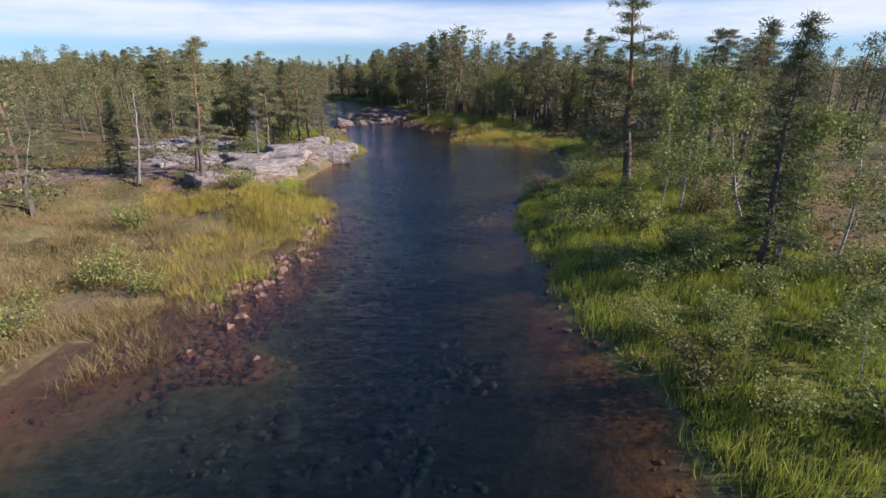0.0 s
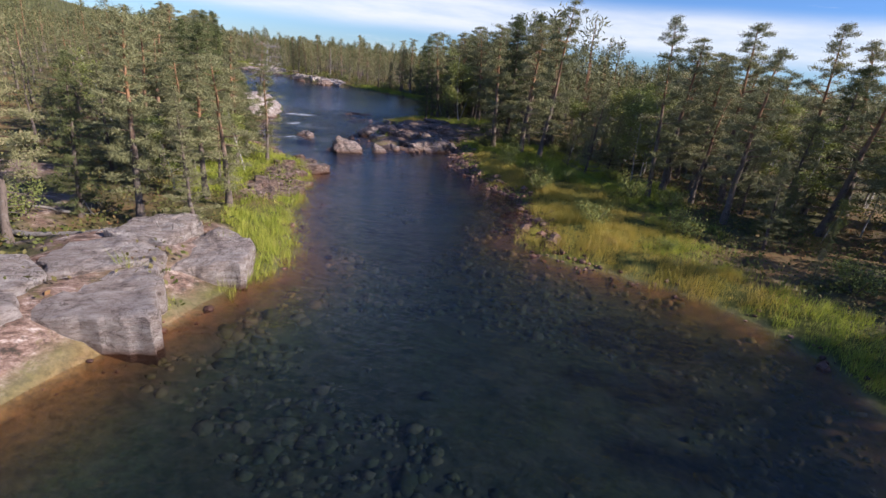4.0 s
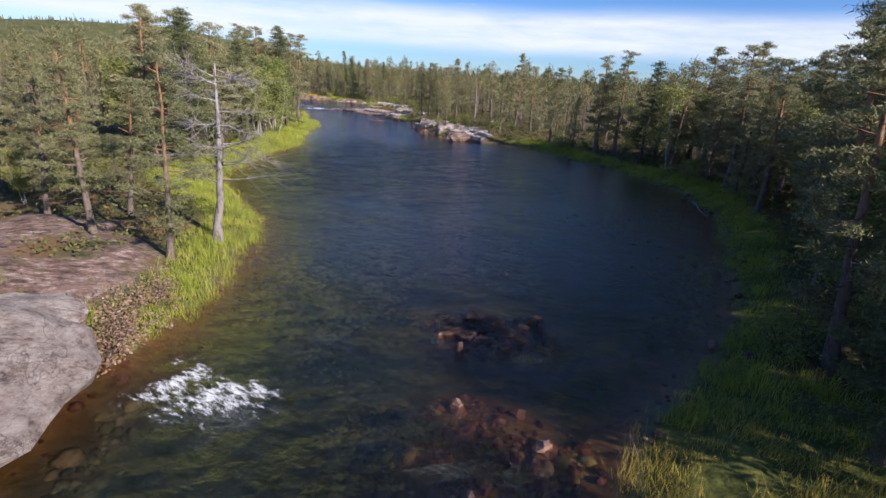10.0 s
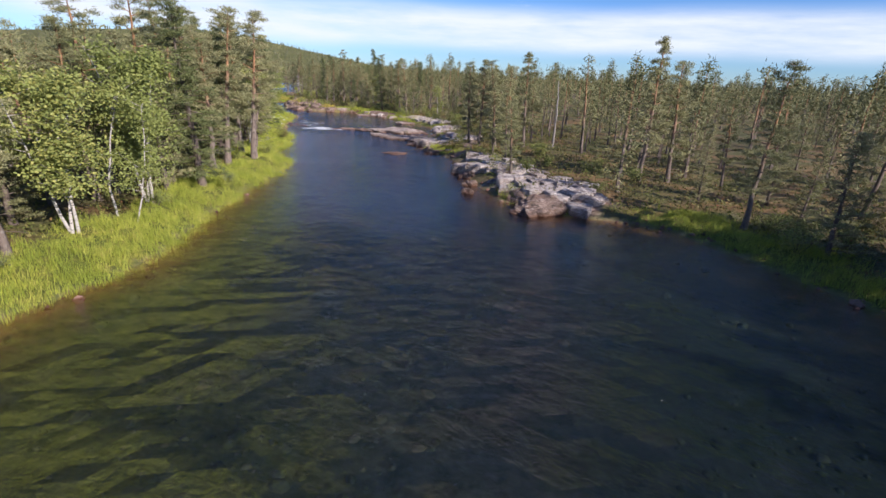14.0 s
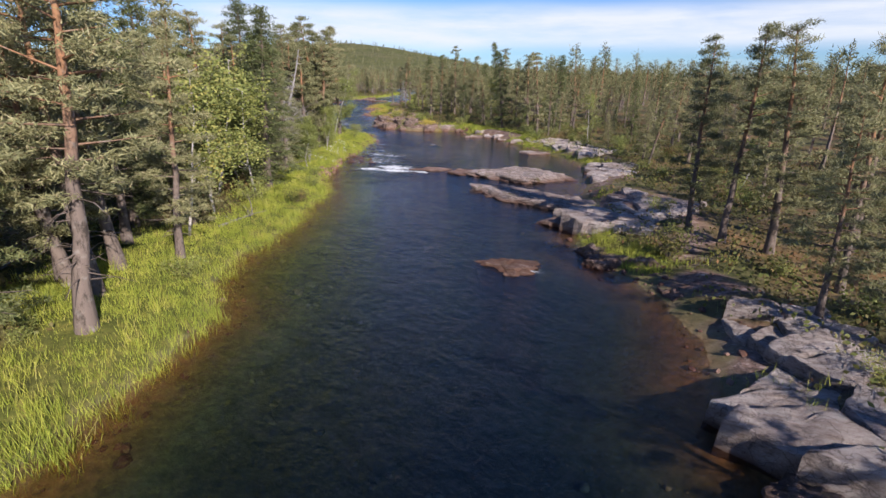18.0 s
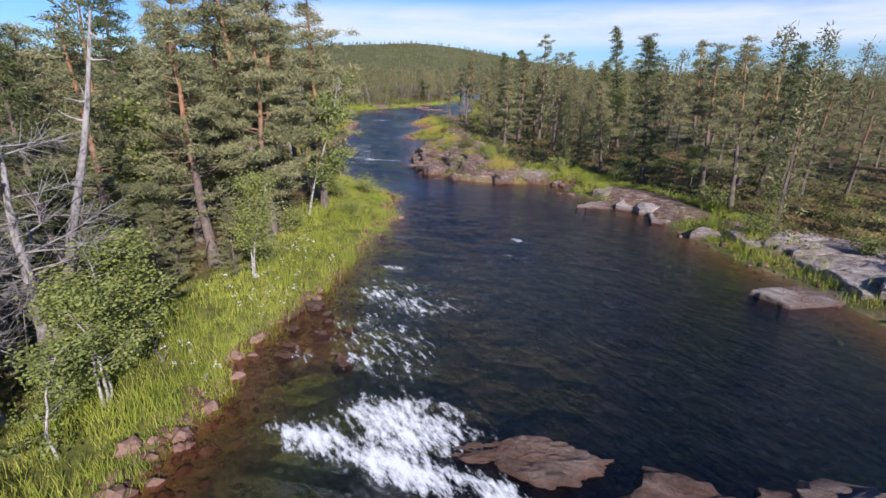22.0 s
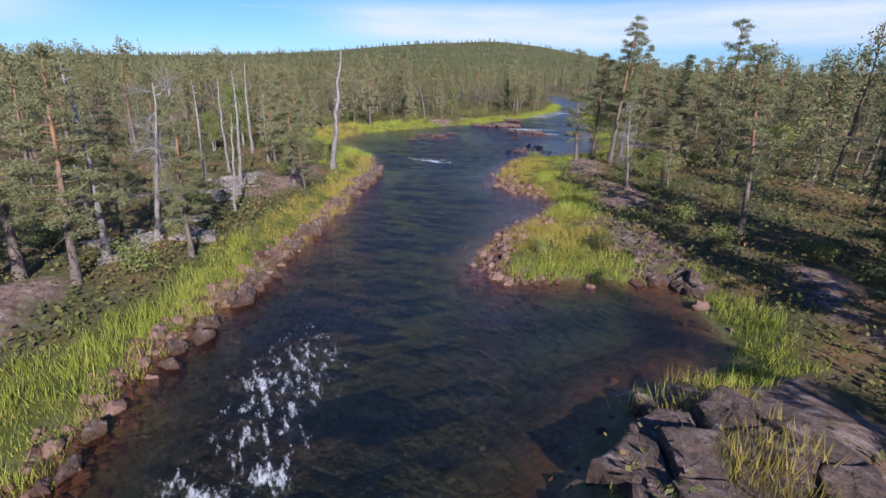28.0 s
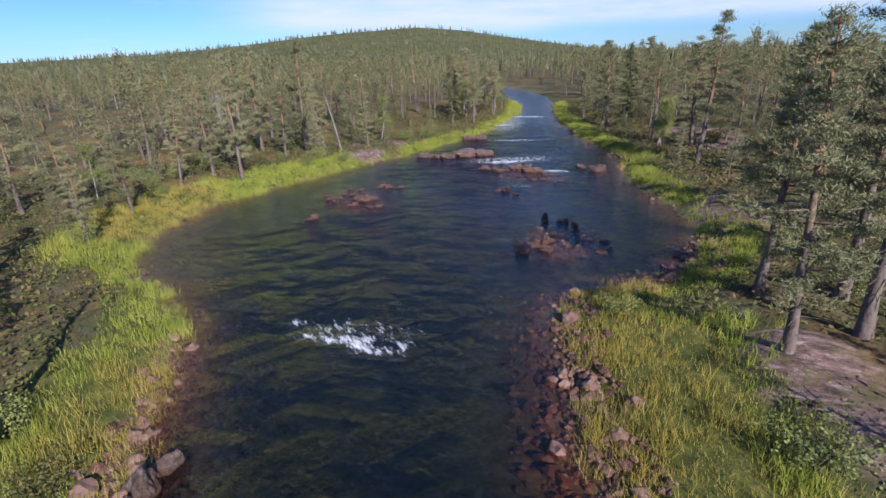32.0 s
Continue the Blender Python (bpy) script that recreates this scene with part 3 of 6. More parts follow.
def relief(x, y):
    """Height of the ground, and the share of rock, river bed, lush grass and shallows."""
    d = shore_distance(x, y) + (fbm(x, y, 2.2, 3, 1) - 0.5) * 1.0
    und = (fbm(x, y, 14, 4, 2) - 0.5)
    land = 0.04 + 0.42 * step(d, 0, 2.2) + 0.030 * np.clip(d, 0, 35) + und * 1.3 * step(d, 1, 9) + (fbm(x, y, 1.6, 3, 9) - 0.5) * 0.25 * step(d, 0, 1.5)
    deep = -0.05 - 0.22 * step(-d, 0, 1.3) - (0.68 + 0.42 * step(-x, 44, 56) * step(x, -98, -90) + 1.0 * step(-x, 98, 114) + 0.35 * step(-y, -26, -12)) * step(-d, 0.8, 5.0) + (fbm(x, y, 3.5, 4, 6) - 0.5) * 0.45 * step(-d, 0.5, 3)
    z = np.where(d > 0, land, deep)
    up = mask(x, y, SLABS)
    terr = np.floor(fbm(x, y, 3.0, 4, 11) * 9) / 9
    rock = step(up, 0.08, 0.22) * step(d, -0.8, 0.4) * step(fbm(x, y, 2.2, 4, 17), 0.42, 0.50)
    z = z + np.where(d > -0.8, up * (0.25 + 0.95 * terr) * step(d, -0.8, 0.5), 0)
    width = (0.6 + 4.2 * fbm(x, y, 11, 3, 15)) * np.where(((y > 95) & (y < 140) & (x > -0.75 * (y - 86) - 14)) | (x < -116), 0.45, 1.0)
    width = width * np.where((x > -88) & (x < -42) & (y > 132 + 0.81 * (-43 - x)), 0.12, 1.0)
    lush = np.maximum(mask(x, y, MEADOWS), 0.9 * (1 - step(d, width, width + 1.2))) * (1 - rock) * step(d, -0.3, 0.3) * (1 - 0.9 * step(up, 0.06, 0.2))
    wet = mask(x, y, MARSH)
    z = z * (1 - wet) + wet * ((fbm(x, y, 3.0, 3, 16) - 0.78) * 0.6)
    lush = lush * (1 - wet)
    bar = mask(x, y, SHOALS) * step(-d, 0.3, 1.5)
    z = z * (1 - bar) + bar * (-0.22 + 0.22 * (fbm(x, y, 1.5, 3, 18) - 0.5))
    far = np.hypot(x + 100, y - 130)
    z = z + hills(x, y) * step(far, 350, 900)
    bed = np.maximum(1 - step(d, -0.25, 0.15), 0.8 * wet * (1 - step(z, 0.0, 0.12)))
    shallow = np.maximum(1 - step(-d, 0.1, 2.7), 0.8 * bar) * bed
    return z, rock * (1 - bed), bed, lush, shallow, d


def axis(lo, hi, fine):
    mid = np.arange(lo, hi + fine, fine)
    grow = np.cumsum(fine * 1.22 ** np.arange(1, 38))
    grow = grow[grow < 4200]
    return np.r_[lo - grow[::-1], mid, mid[-1] + grow]


GX, GY = axis(-232, 30, 0.65), axis(2, 262, 0.65)
XX, YY = np.meshgrid(GX, GY, indexing="ij")
ZZ, RK, BED, LUSH, SHAL, DD = relief(XX, YY)


def grid_faces(nx, ny, keep=None):
    i, j = np.meshgrid(np.arange(nx - 1), np.arange(ny - 1), indexing="ij")
    a = i * ny + j
    f = np.stack([a, a + ny, a + ny + 1, a + 1], -1).reshape(-1, 4)
    return f if keep is None else f[keep.ravel()]


def ground_z(x, y):
    """Height of the ground under places near the river."""
    x, y = np.asarray(x, float), np.asarray(y, float)
    i = np.clip(np.searchsorted(GX, x) - 1, 0, len(GX) - 2)
    j = np.clip(np.searchsorted(GY, y) - 1, 0, len(GY) - 2)
    a, b = (x - GX[i]) / (GX[i + 1] - GX[i]), (y - GY[j]) / (GY[j + 1] - GY[j])
    return (ZZ[i, j] * (1 - a) + ZZ[i + 1, j] * a) * (1 - b) + (ZZ[i, j + 1] * (1 - a) + ZZ[i + 1, j + 1] * a) * b


def sample(field, x, y):
    i = np.clip(np.searchsorted(GX, x) - 1, 0, len(GX) - 1)
    j = np.clip(np.searchsorted(GY, y) - 1, 0, len(GY) - 1)
    return field[i, j]


def build_ground():
    verts = np.stack([XX, YY, ZZ], -1).reshape(-1, 3)
    faces = grid_faces(len(GX), len(GY))
    me = mesh_np("ground", verts, faces, GROUND, True)
    me.materials.append(FARWOOD)
    mid = verts[faces[:, 0]]
    me.polygons.foreach_set("material_index", (np.hypot(mid[:, 0] + 100, mid[:, 1] - 130) > 420).astype(np.int32))
    for name, v in (("rock", RK), ("bed", BED), ("lush", LUSH), ("shallow", SHAL)):
        set_attr(me, name, v.ravel())
    tagged(new("ground", me), "river valley floor of heath, moss and bare grey-pink bedrock", "ground", kind="structure")


# white water: centre, half-lengths, turn, strength
FOAM = [(-166.8, 191.6, 1.1, 0.4, 40, 0.58), (-164.6, 193.2, 1.0, 0.35, 70, 0.56), (-92.2, 158.0, 1.6, 0.8, 33, 0.5), (-69.2, 148.5, 1.0, 0.3, 20, 0.72), (-93.0, 155.2, 1.3, 0.5, 33, 0.8), (-91.0, 156.6, 1.6, 0.6, 33, 0.85), (-89.3, 158.0, 0.8, 0.4, 33, 0.75), (-92.3, 157.2, 1.9, 0.8, 33, 0.75), (-95.6, 157.3, 0.8, 0.4, 60, 0.5), (-96.6, 156, 0.6, 0.25, 10, 0.5),
        (-97.6, 160.8, 1.0, 0.4, 20, 0.55), (-99.4, 159.9, 0.7, 0.3, 40, 0.62), (-101.6, 161.7, 0.8, 0.35, 30, 0.65), (-101.5, 169, 0.9, 0.25, 160, 0.62), (-100, 167.2, 0.7, 0.2, 20, 0.55), (-22.8, 74.4, 0.5, 0.25, 40, 0.7), (-22.3, 72, 0.9, 0.22, 60, 0.62)]
FOAM += [(-28.2, 87, 1.2, 0.45, 40, 0.66), (-29.6, 86, 0.9, 0.4, 100, 0.68), (-30.3, 87, 0.7, 0.25, 20, 0.6), (-25.8, 79.8, 0.7, 0.25, 80, 0.68), (-28.6, 80.2, 1.0, 0.22, 20, 0.6), (-26.2, 80.5, 0.6, 0.2, 20, 0.5), (-14.3, 75.6, 0.9, 0.35, 150, 0.7), (-20.5, 84.9, 0.5, 0.25, 40, 0.62), (-18.2, 63.9, 0.5, 0.3, 30, 0.6), (-17.9, 68.5, 0.5, 0.2, 60, 0.55)]
FOAM += [(-130.4, 172, 0.8, 0.3, 40, 0.66), (-128.4, 172.8, 0.9, 0.4, 20, 0.68), (-127.0, 173.9, 0.8, 0.35, 60, 0.68), (-126.3, 174.6, 0.9, 0.25, 30, 0.66), (-133.4, 173.4, 1.2, 0.25, 30, 0.58), (-136.8, 174.7, 0.6, 0.25, 20, 0.64), (-133.2, 174.9, 0.6, 0.2, 120, 0.6), (-124.8, 175.2, 0.6, 0.25, 30, 0.6), (-120.4, 173.6, 0.6, 0.2, 60, 0.55), (-116.9, 173.8, 0.6, 0.2, 60, 0.58), (-132, 171.6, 0.5, 0.22, 30, 0.6), (-129.6, 174.6, 0.9, 0.25, 80, 0.55)]
FOAM += [(-168, 191.2, 0.5, 0.25, 30, 0.68), (-167.2, 192.1, 0.5, 0.2, 60, 0.66), (-165.5, 192.5, 0.8, 0.28, 160, 0.72), (-165.4, 194.1, 0.5, 0.25, 40, 0.66), (-164.8, 193, 0.4, 0.2, 90, 0.68), (-185.5, 215.5, 2.2, 0.5, 60, 0.7), (-180, 216, 1.5, 0.5, 40, 0.6), (-206, 230, 4, 1.0, 50, 0.66), (-194, 224, 3, 0.6, 50, 0.55), (-210, 240, 4, 1.0, 40, 0.6)]
FOAM += [(-129.5, 173, 5, 1.6, -25, 0.36), (-98.6, 160.8, 3.2, 1.6, 30, 0.36), (-28.6, 86.4, 2.0, 1.1, 30, 0.42), (-166.3, 192.7, 2.4, 1.1, 50, 0.38), (-186, 216.5, 5, 1.6, 60, 0.48), (-25, 79, 3, 2, 0, 0.34), (-96, 158.5, 3, 1.6, 0, 0.38), (-205, 232, 9, 3, -50, 0.42), (-136, 175.5, 4, 1.5, -25, 0.36), (-15, 76, 1.6, 0.8, -30, 0.5), (-20.5, 72.5, 3, 1, 30, 0.33)]
# riffled stretches
RIFFLES = [(-20, 78, 9, 10, 30), (-24, 88, 8, 8, -0), (-95, 158, 7, 5, -40), (-104, 165, 8, 4, -40), (-128, 174, 14, 4, -25), (-150, 184, 14, 5, -30), (-170, 194, 12, 8, -40), (-190, 218, 20, 8, -50), (-45, 115, 14, 12, -40)]


def build_water():
    near = (DD < 1.0) & (XX > -330) & (XX < 60) & (YY > -60) & (YY < 345)
    keep = near[:-1, :-1] | near[1:, :-1] | near[:-1, 1:] | near[1:, 1:]
    rough = np.clip(mask(XX, YY, RIFFLES, 0.5) * 0.8 + 0.25 * fbm(XX, YY, 9, 3, 21), 0, 1) * step(-DD, 0, 2)
    foam = mask(XX, YY, FOAM, 0.6, 0.3)
    wave = (fbm(XX, YY, 1.6, 3, 31) - 0.5) * 0.10 * rough + foam * 0.09 * vnoise(XX, YY, 1.9, 33)
    verts = np.stack([XX, YY, wave], -1).reshape(-1, 3)
    faces = grid_faces(len(GX), len(GY), keep)
    used = np.unique(faces)
    index = np.zeros(len(verts), int)
    index[used] = np.arange(len(used))
    me = mesh_np("water", verts[used], index[faces], WATER, True)
    for name, v in (("depth", np.clip(-ZZ / 1.6, 0, 1)), ("rough", rough), ("foam", foam)):
        set_attr(me, name, v.ravel()[used])
    tagged(new("water", me), "clear dark river water with small riffles and white foam", "river", kind="structure")


build_ground()
build_water()


# ---- trees ----
def tube(path, radii, sides, verts, faces):
    """Adds a tapering tube along a path to the lists."""
    path = np.asarray(path, float)
    start, n = len(verts), len(path)
    for q in range(n):
        t = path[min(q + 1, n - 1)] - path[max(q - 1, 0)]
        t = t / (np.linalg.norm(t) + 1e-9)
        a = np.cross(t, (0.3, 0.9, 0.2))
        a = a / (np.linalg.norm(a) + 1e-9)
        b = np.cross(t, a)
        for s in range(sides):
            w = 2 * math.pi * s / sides
            verts.append(path[q] + radii[q] * (math.cos(w) * a + math.sin(w) * b))
    for q in range(n - 1):
        for s in range(sides):
            p, r = start + q * sides, (s + 1) % sides
            faces.append((p + s, p + r, p + sides + r, p + sides + s))


def spikes(rs, centres, out, per, length, width, spread=0.25, away=0.7, flat=1.0):
    """Thin needle tufts that spray from the centres: triangles, as verts and faces."""
    c = np.repeat(centres, per, 0)
    d = np.repeat(out, per, 0) * away + rs.normal(size=c.shape) * 0.6
    d /= np.linalg.norm(d, axis=1, keepdims=True) + 1e-9
    base = c + rs.normal(size=c.shape) * spread * (1, 1, flat)
    side = np.cross(d, rs.normal(size=c.shape))
    side *= width / (np.linalg.norm(side, axis=1, keepdims=True) + 1e-9) * rs.uniform(0.7, 1.3, (len(c), 1))
    tip = base + d * length * rs.uniform(0.6, 1.3, (len(c), 1))
    v = np.stack([base - side, base + side, tip], 1).reshape(-1, 3)
    return v, np.arange(len(v)).reshape(-1, 3)


def leaves(rs, centres, per, spread, size):
    """Small leaf blades strewn round the centres."""
    c = np.repeat(centres, per, 0) + rs.normal(size=(len(centres) * per, 3)) * spread
    a = rs.normal(size=c.shape)
    a /= np.linalg.norm(a, axis=1, keepdims=True)
    b = np.cross(a, rs.normal(size=c.shape))
    b /= np.linalg.norm(b, axis=1, keepdims=True)
    s = size * rs.uniform(0.6, 1.3, (len(c), 1))
    v = np.stack([c - a * s, c + b * s * 0.6, c + a * s, c - b * s * 0.6], 1).reshape(-1, 3)
    return v, np.arange(len(v)).reshape(-1, 4)


def trunk_path(rs, height, bend, n=9):
    zs = np.linspace(0, height, n)
    ph = rs.uniform(0, 6.28, 2)
    x = bend * (np.sin(zs / height * 2.4 + ph[0]) - math.sin(ph[0])) + rs.normal(0, 0.03, n) * (zs > 0)
    y = bend * (np.sin(zs / height * 2.0 + ph[1]) - math.sin(ph[1])) + rs.normal(0, 0.03, n) * (zs > 0)
    return np.stack([x, y, zs], 1)


def on_path(path, z):
    return np.array([np.interp(z, path[:, 2], path[:, k]) for k in range(3)])


def crown_tree(kind, seed, detail=1.0):
    """Trunk, limbs and crown arrays of a conifer 10 m high."""
    rs = np.random.RandomState(seed)
    H = 10.0
    path = trunk_path(rs, H, 0.25 if kind == "pine" else 0.10)
    r0 = 0.17 if kind == "pine" else 0.15
    tv, tf, lv, lf = [], [], [], []
    tube(path, np.interp(path[:, 2], (0, 0.4, H), (r0 * 1.35, r0, 0.02)), 8 if detail > 0.5 else 4, tv, tf)
    if kind == "pine":
        base, count, most = rs.uniform(0.15, 0.42) * H, int(rs.uniform(34, 44)), rs.uniform(1.5, 2.05)
    elif kind == "young":
        base, count, most = 0.04 * H, 66, 1.7
    else:
        base, count, most = 0.07 * H, 78, rs.uniform(1.25, 1.6)
    cen, out = [], []
    for q in range(int(count * (0.45 + 0.55 * detail))):
        u = (q + rs.uniform(0, 1)) / (count * (0.45 + 0.55 * detail))
        z = base + (H * 0.985 - base) * u ** 0.9
        if kind == "pine":
            L = most * (1.05 - 0.85 * u ** 1.35) * (0.5 + 0.5 * min(1.0, u / 0.2)) * rs.uniform(0.45, 1.15)
            rise = -0.12 + 0.55 * u + rs.normal(0, 0.12)
        else:
            L = most * (1.03 - u) ** 0.85 * rs.uniform(0.7, 1.15) + 0.12
            rise = (-0.35 if kind == "spruce" else 0.1) + 0.55 * u + rs.normal(0, 0.08)
        w = q * 2.4 + rs.normal(0, 0.5)
        way = np.array([math.cos(w), math.sin(w), rise])
        p0 = on_path(path, z)
        mid = p0 + way * L * 0.5 + np.array([0, 0, 0.04 * L])
        end = p0 + way * L + np.array([0, 0, 0.10 * L if kind == "pine" else 0.16 * L])
        if detail > 0.5:
            tube([p0, mid, end], [0.035 * L / most + 0.012, 0.02, 0.006], 4, lv, lf)
        k = max(2, int(round((6.0 if kind == "pine" else 4.0) * L / most * (1 if detail > 0.5 else 0.5))))
        for e in range(k):
            f = (0.45 if kind == "pine" else 0.18) + (1 - (0.45 if kind == "pine" else 0.18)) * (e + rs.uniform(0.2, 1)) / k
            c = p0 * (1 - f) ** 2 + 2 * mid * f * (1 - f) + end * f * f
            c = c + rs.normal(0, (0.17 if kind == "pine" else 0.11) * (0.4 + f), 3) * np.array([1, 1, 0.45])
            cen.append(c)
            out.append(way + np.array([0, 0, 0.45 if kind == "pine" else 0.15]))
    cen.append(path[-1])
    out.append(np.array([0, 0, 1.0]))
    cen, out = np.array(cen), np.array(out)
    if detail > 0.5:
        cv, cf = spikes(rs, cen, out, 118 if kind == "pine" else 78, 0.165, 0.0150, 0.145 if kind == "pine" else 0.13, 0.45, 0.45)
    else:
        cv, cf = spikes(rs, cen, out, 15, 0.38, 0.05, 0.24)
    # a few dead lower limbs
    if kind == "pine" and detail > 0.5:
        for q in range(rs.randint(9, 18)):
            z, w, L = rs.uniform(0.12 * H, base + 0.5), rs.uniform(0, 6.28), rs.uniform(0.4, 1.3)
            p0 = on_path(path, z)
            way = np.array([math.cos(w), math.sin(w), rs.uniform(-0.4, 0.2)])
            tube([p0, p0 + way * L * 0.6, p0 + way * L + np.array([0, 0, rs.uniform(-0.25, 0.1)])], [0.025, 0.014, 0.004], 3, lv, lf)
    return (tv, tf), (lv, lf), (cv, cf)


def thing(name, parts, label, category):
    """An Empty that carries the named meshes."""
    top = new(name)
    top.empty_display_size = 0.2
    for part_name, me in parts:
        child(part_name, me, top)
    return tagged(top, label, category)


def joined(v1, f1, v2, f2):
    """A trunk together with the limbs that grow from it."""
    return np.concatenate([np.array(v1), np.array(v2)]), np.concatenate([np.array(f1), np.array(f2) + len(v1)])


def conifer(kind, seed):
    (tv, tf), (lv, lf), (cv, cf) = crown_tree(kind, seed)
    bark, needles = (PINE_B, PINE_N) if kind == "pine" else (SPRUCE_B, SPRUCE_N if kind == "spruce" else PINE_N)
    name = {"spruce": "spruce_tree", "young": "young_pine"}.get(kind, "pine_tree")
    return [(name, [("trunk", mesh_np("trunk", *joined(tv, tf, lv, lf), bark, True)), ("crown", mesh_np("crown", cv, cf, needles))])]


def birch(seed):
    rs = np.random.RandomState(seed)
    H = 7.0
    tv, tf, lv, lf, cen = [], [], [], [], []
    for stem in range(rs.randint(1, 4)):
        path = trunk_path(rs, H * rs.uniform(0.8, 1), 0.45)
        path[:, :2] += rs.normal(0, 0.12, 2)
        path[:, :2] += np.outer(path[:, 2] / H, rs.normal(0, 0.6, 2))
        tube(path, np.interp(path[:, 2], (0, H), (0.058, 0.010)), 6, tv, tf)
        for q in range(22):
            z, w, L = rs.uniform(0.25 * H, path[-1, 2]), rs.uniform(0, 6.28), rs.uniform(0.5, 1.5)
            p0 = on_path(path, z)
            L *= 1.15 - 0.6 * z / H
            way = np.array([math.cos(w), math.sin(w), rs.uniform(0.2, 0.9)])
            tube([p0, p0 + way * L * 0.5, p0 + way * L], [0.02, 0.012, 0.004], 3, lv, lf)
            for f in (0.45, 0.7, 0.9, 1.05):
                cen.append(p0 + way * L * f)
    cv, cf = leaves(rs, np.array(cen), 34, 0.22, 0.066)
    return [("birch_tree", [("trunk", mesh_np("trunk", *joined(tv, tf, lv, lf), BIRCH_B, True)), ("crown", mesh_np("crown", cv, cf, BIRCH_L))])]


def snag(seed, bushy):
    rs = np.random.RandomState(seed)
    H = 8.0
    path = trunk_path(rs, H, 0.22)
    tv, tf = [], []
    tube(path, np.interp(path[:, 2], (0, 0.5, H), (0.21, 0.14, 0.025)), 8, tv, tf)
    parts = [("trunk", mesh_np("trunk", tv, tf, SNAG_B, True))]
    for q in range(26 if bushy else 9):
        lv, lf = [], []
        z, w = rs.uniform(0.3 * H, H * 0.97), rs.uniform(0, 6.28)
        L = rs.uniform(0.5, 2.0 if bushy else 0.9) * (1.25 - 0.7 * z / H)
        p = on_path(path, z)
        way = np.array([math.cos(w), math.sin(w), rs.uniform(-0.3, 0.5)])
        limb = [p]
        for s in range(4):
            way = way + rs.normal(0, 0.28, 3)
            way /= np.linalg.norm(way)
            limb.append(limb[-1] + way * L / 4)
            if bushy and s > 0:
                for twig in range(8):
                    tw = way + rs.normal(0, 0.7, 3)
                    tube([limb[-1], limb[-1] + tw * 0.2, limb[-1] + tw * 0.5 + rs.normal(0, 0.05, 3)], [0.010, 0.007, 0.003], 3, lv, lf)
        tube(limb, [0.045, 0.03, 0.02, 0.012, 0.005], 4, lv, lf)
        parts.append(("limb", mesh_np("limb", lv, lf, SNAG_B, True)))
    return [("dead_tree", parts)]


KINDS = {
    "pine": ([conifer("pine", s)[0] for s in (11, 12, 13, 14, 15, 16)], 10.0, "slender Scots pine with grey-green needles and orange bark", "tree", "pines along the river"),
    "young": ([conifer("young", s)[0] for s in (21, 22)], 10.0, "young green pine branched to the ground", "tree", "young pines on the banks"),
    "spruce": ([conifer("spruce", s)[0] for s in (31, 32, 33)], 10.0, "narrow dark green spruce in the heath", "tree", "spruces along the river"),
    "birch": ([birch(s)[0] for s in (41, 42, 43, 44)], 7.0, "small birch with white stems and green-yellow leaves", "tree", "birches along the river"),
    "snag": ([snag(51, True)[0], snag(52, False)[0], snag(53, False)[0], snag(54, True)[0]], 8.0, "dead grey pine with bare weathered limbs", "dead tree", "dead pines along the river"),
}
PLANTED = []
tree_rs = np.random.RandomState(5)


def plant(kind, x, y, h, lean=(0.0, 0.0), variant=None, full=1.0):
    """A tree of height h at (x, y); lean: metres by which its top stands off to the side."""
    makes, nominal, label, category, group = KINDS[kind]
    name, parts = makes[tree_rs.randint(len(makes)) if variant is None else variant]
    top = thing(name, parts, label, category)
    top["group"] = group
    s = h / nominal
    z = float(ground_z(x, y)) - 0.08
    tilt = Matrix.Rotation(math.hypot(*lean) / h, 4, Vector((-lean[1], lean[0], 0)).normalized()) if math.hypot(*lean) > 0.05 else Matrix()
    wide = s * full * float(tree_rs.uniform(0.9, 1.15))
    top.matrix_basis = Matrix.Translation((x, y, z)) @ tilt @ Matrix.Rotation(tree_rs.uniform(0, 6.28), 4, "Z") @ Matrix.Diagonal((wide, wide, s, 1))
    PLANTED.append((x, y))


# single trees: kind, place, height, lean
LONE = [("pine", -17.3, 31.8, 8.4, 0.7, 0.4),
        ("bigpine", 9.6, 27.2, 9.8, -0.3, 0.1),
        ("spruce", 10.2, 15.3, 8.0, -0.2, 0.2),
        ("birch", 10.7, 22.7, 6.0, -0.5, 0.2),
        ("birch", 12.5, 20.6, 6.3, -0.6, 0.4),
        ("birch", 13.8, 16.7, 5.5, -0.5, 0.4),
        ("snag", -19.7, 29.1, 5.8, 0.5, 0.4),
        ("snag", -23.7, 25.4, 3.5, 0.9, 0.8),
        ("pine", -16.7, 43.0, 8.1, 0.5, 0.2),
        ("pine", -16.2, 30.3, 8.2, 0.7, 0.6),
        ("pine", -15.0, 46.7, 7.6, 0.5, 0.2),
        ("pine", -22.0, 58.7, 8.2, 0.6, 0.4),
        ("snag", -15.9, 38.7, 3.3, 0.3, 0.3),
        ("pine", 7.1, 63.9, 10.4, -0.4, 0.1),
        ("pine", 11.9, 64.9, 10.6, -1.1, 0.3),
        ("pine", 17.3, 67.4, 11.1, -1.0, 0.4),
        ("pine", 19.2, 65.2, 10.2, -1.5, 0.6),
        ("snag", 20.5, 55.2, 9.8, -0.7, 0.4)]
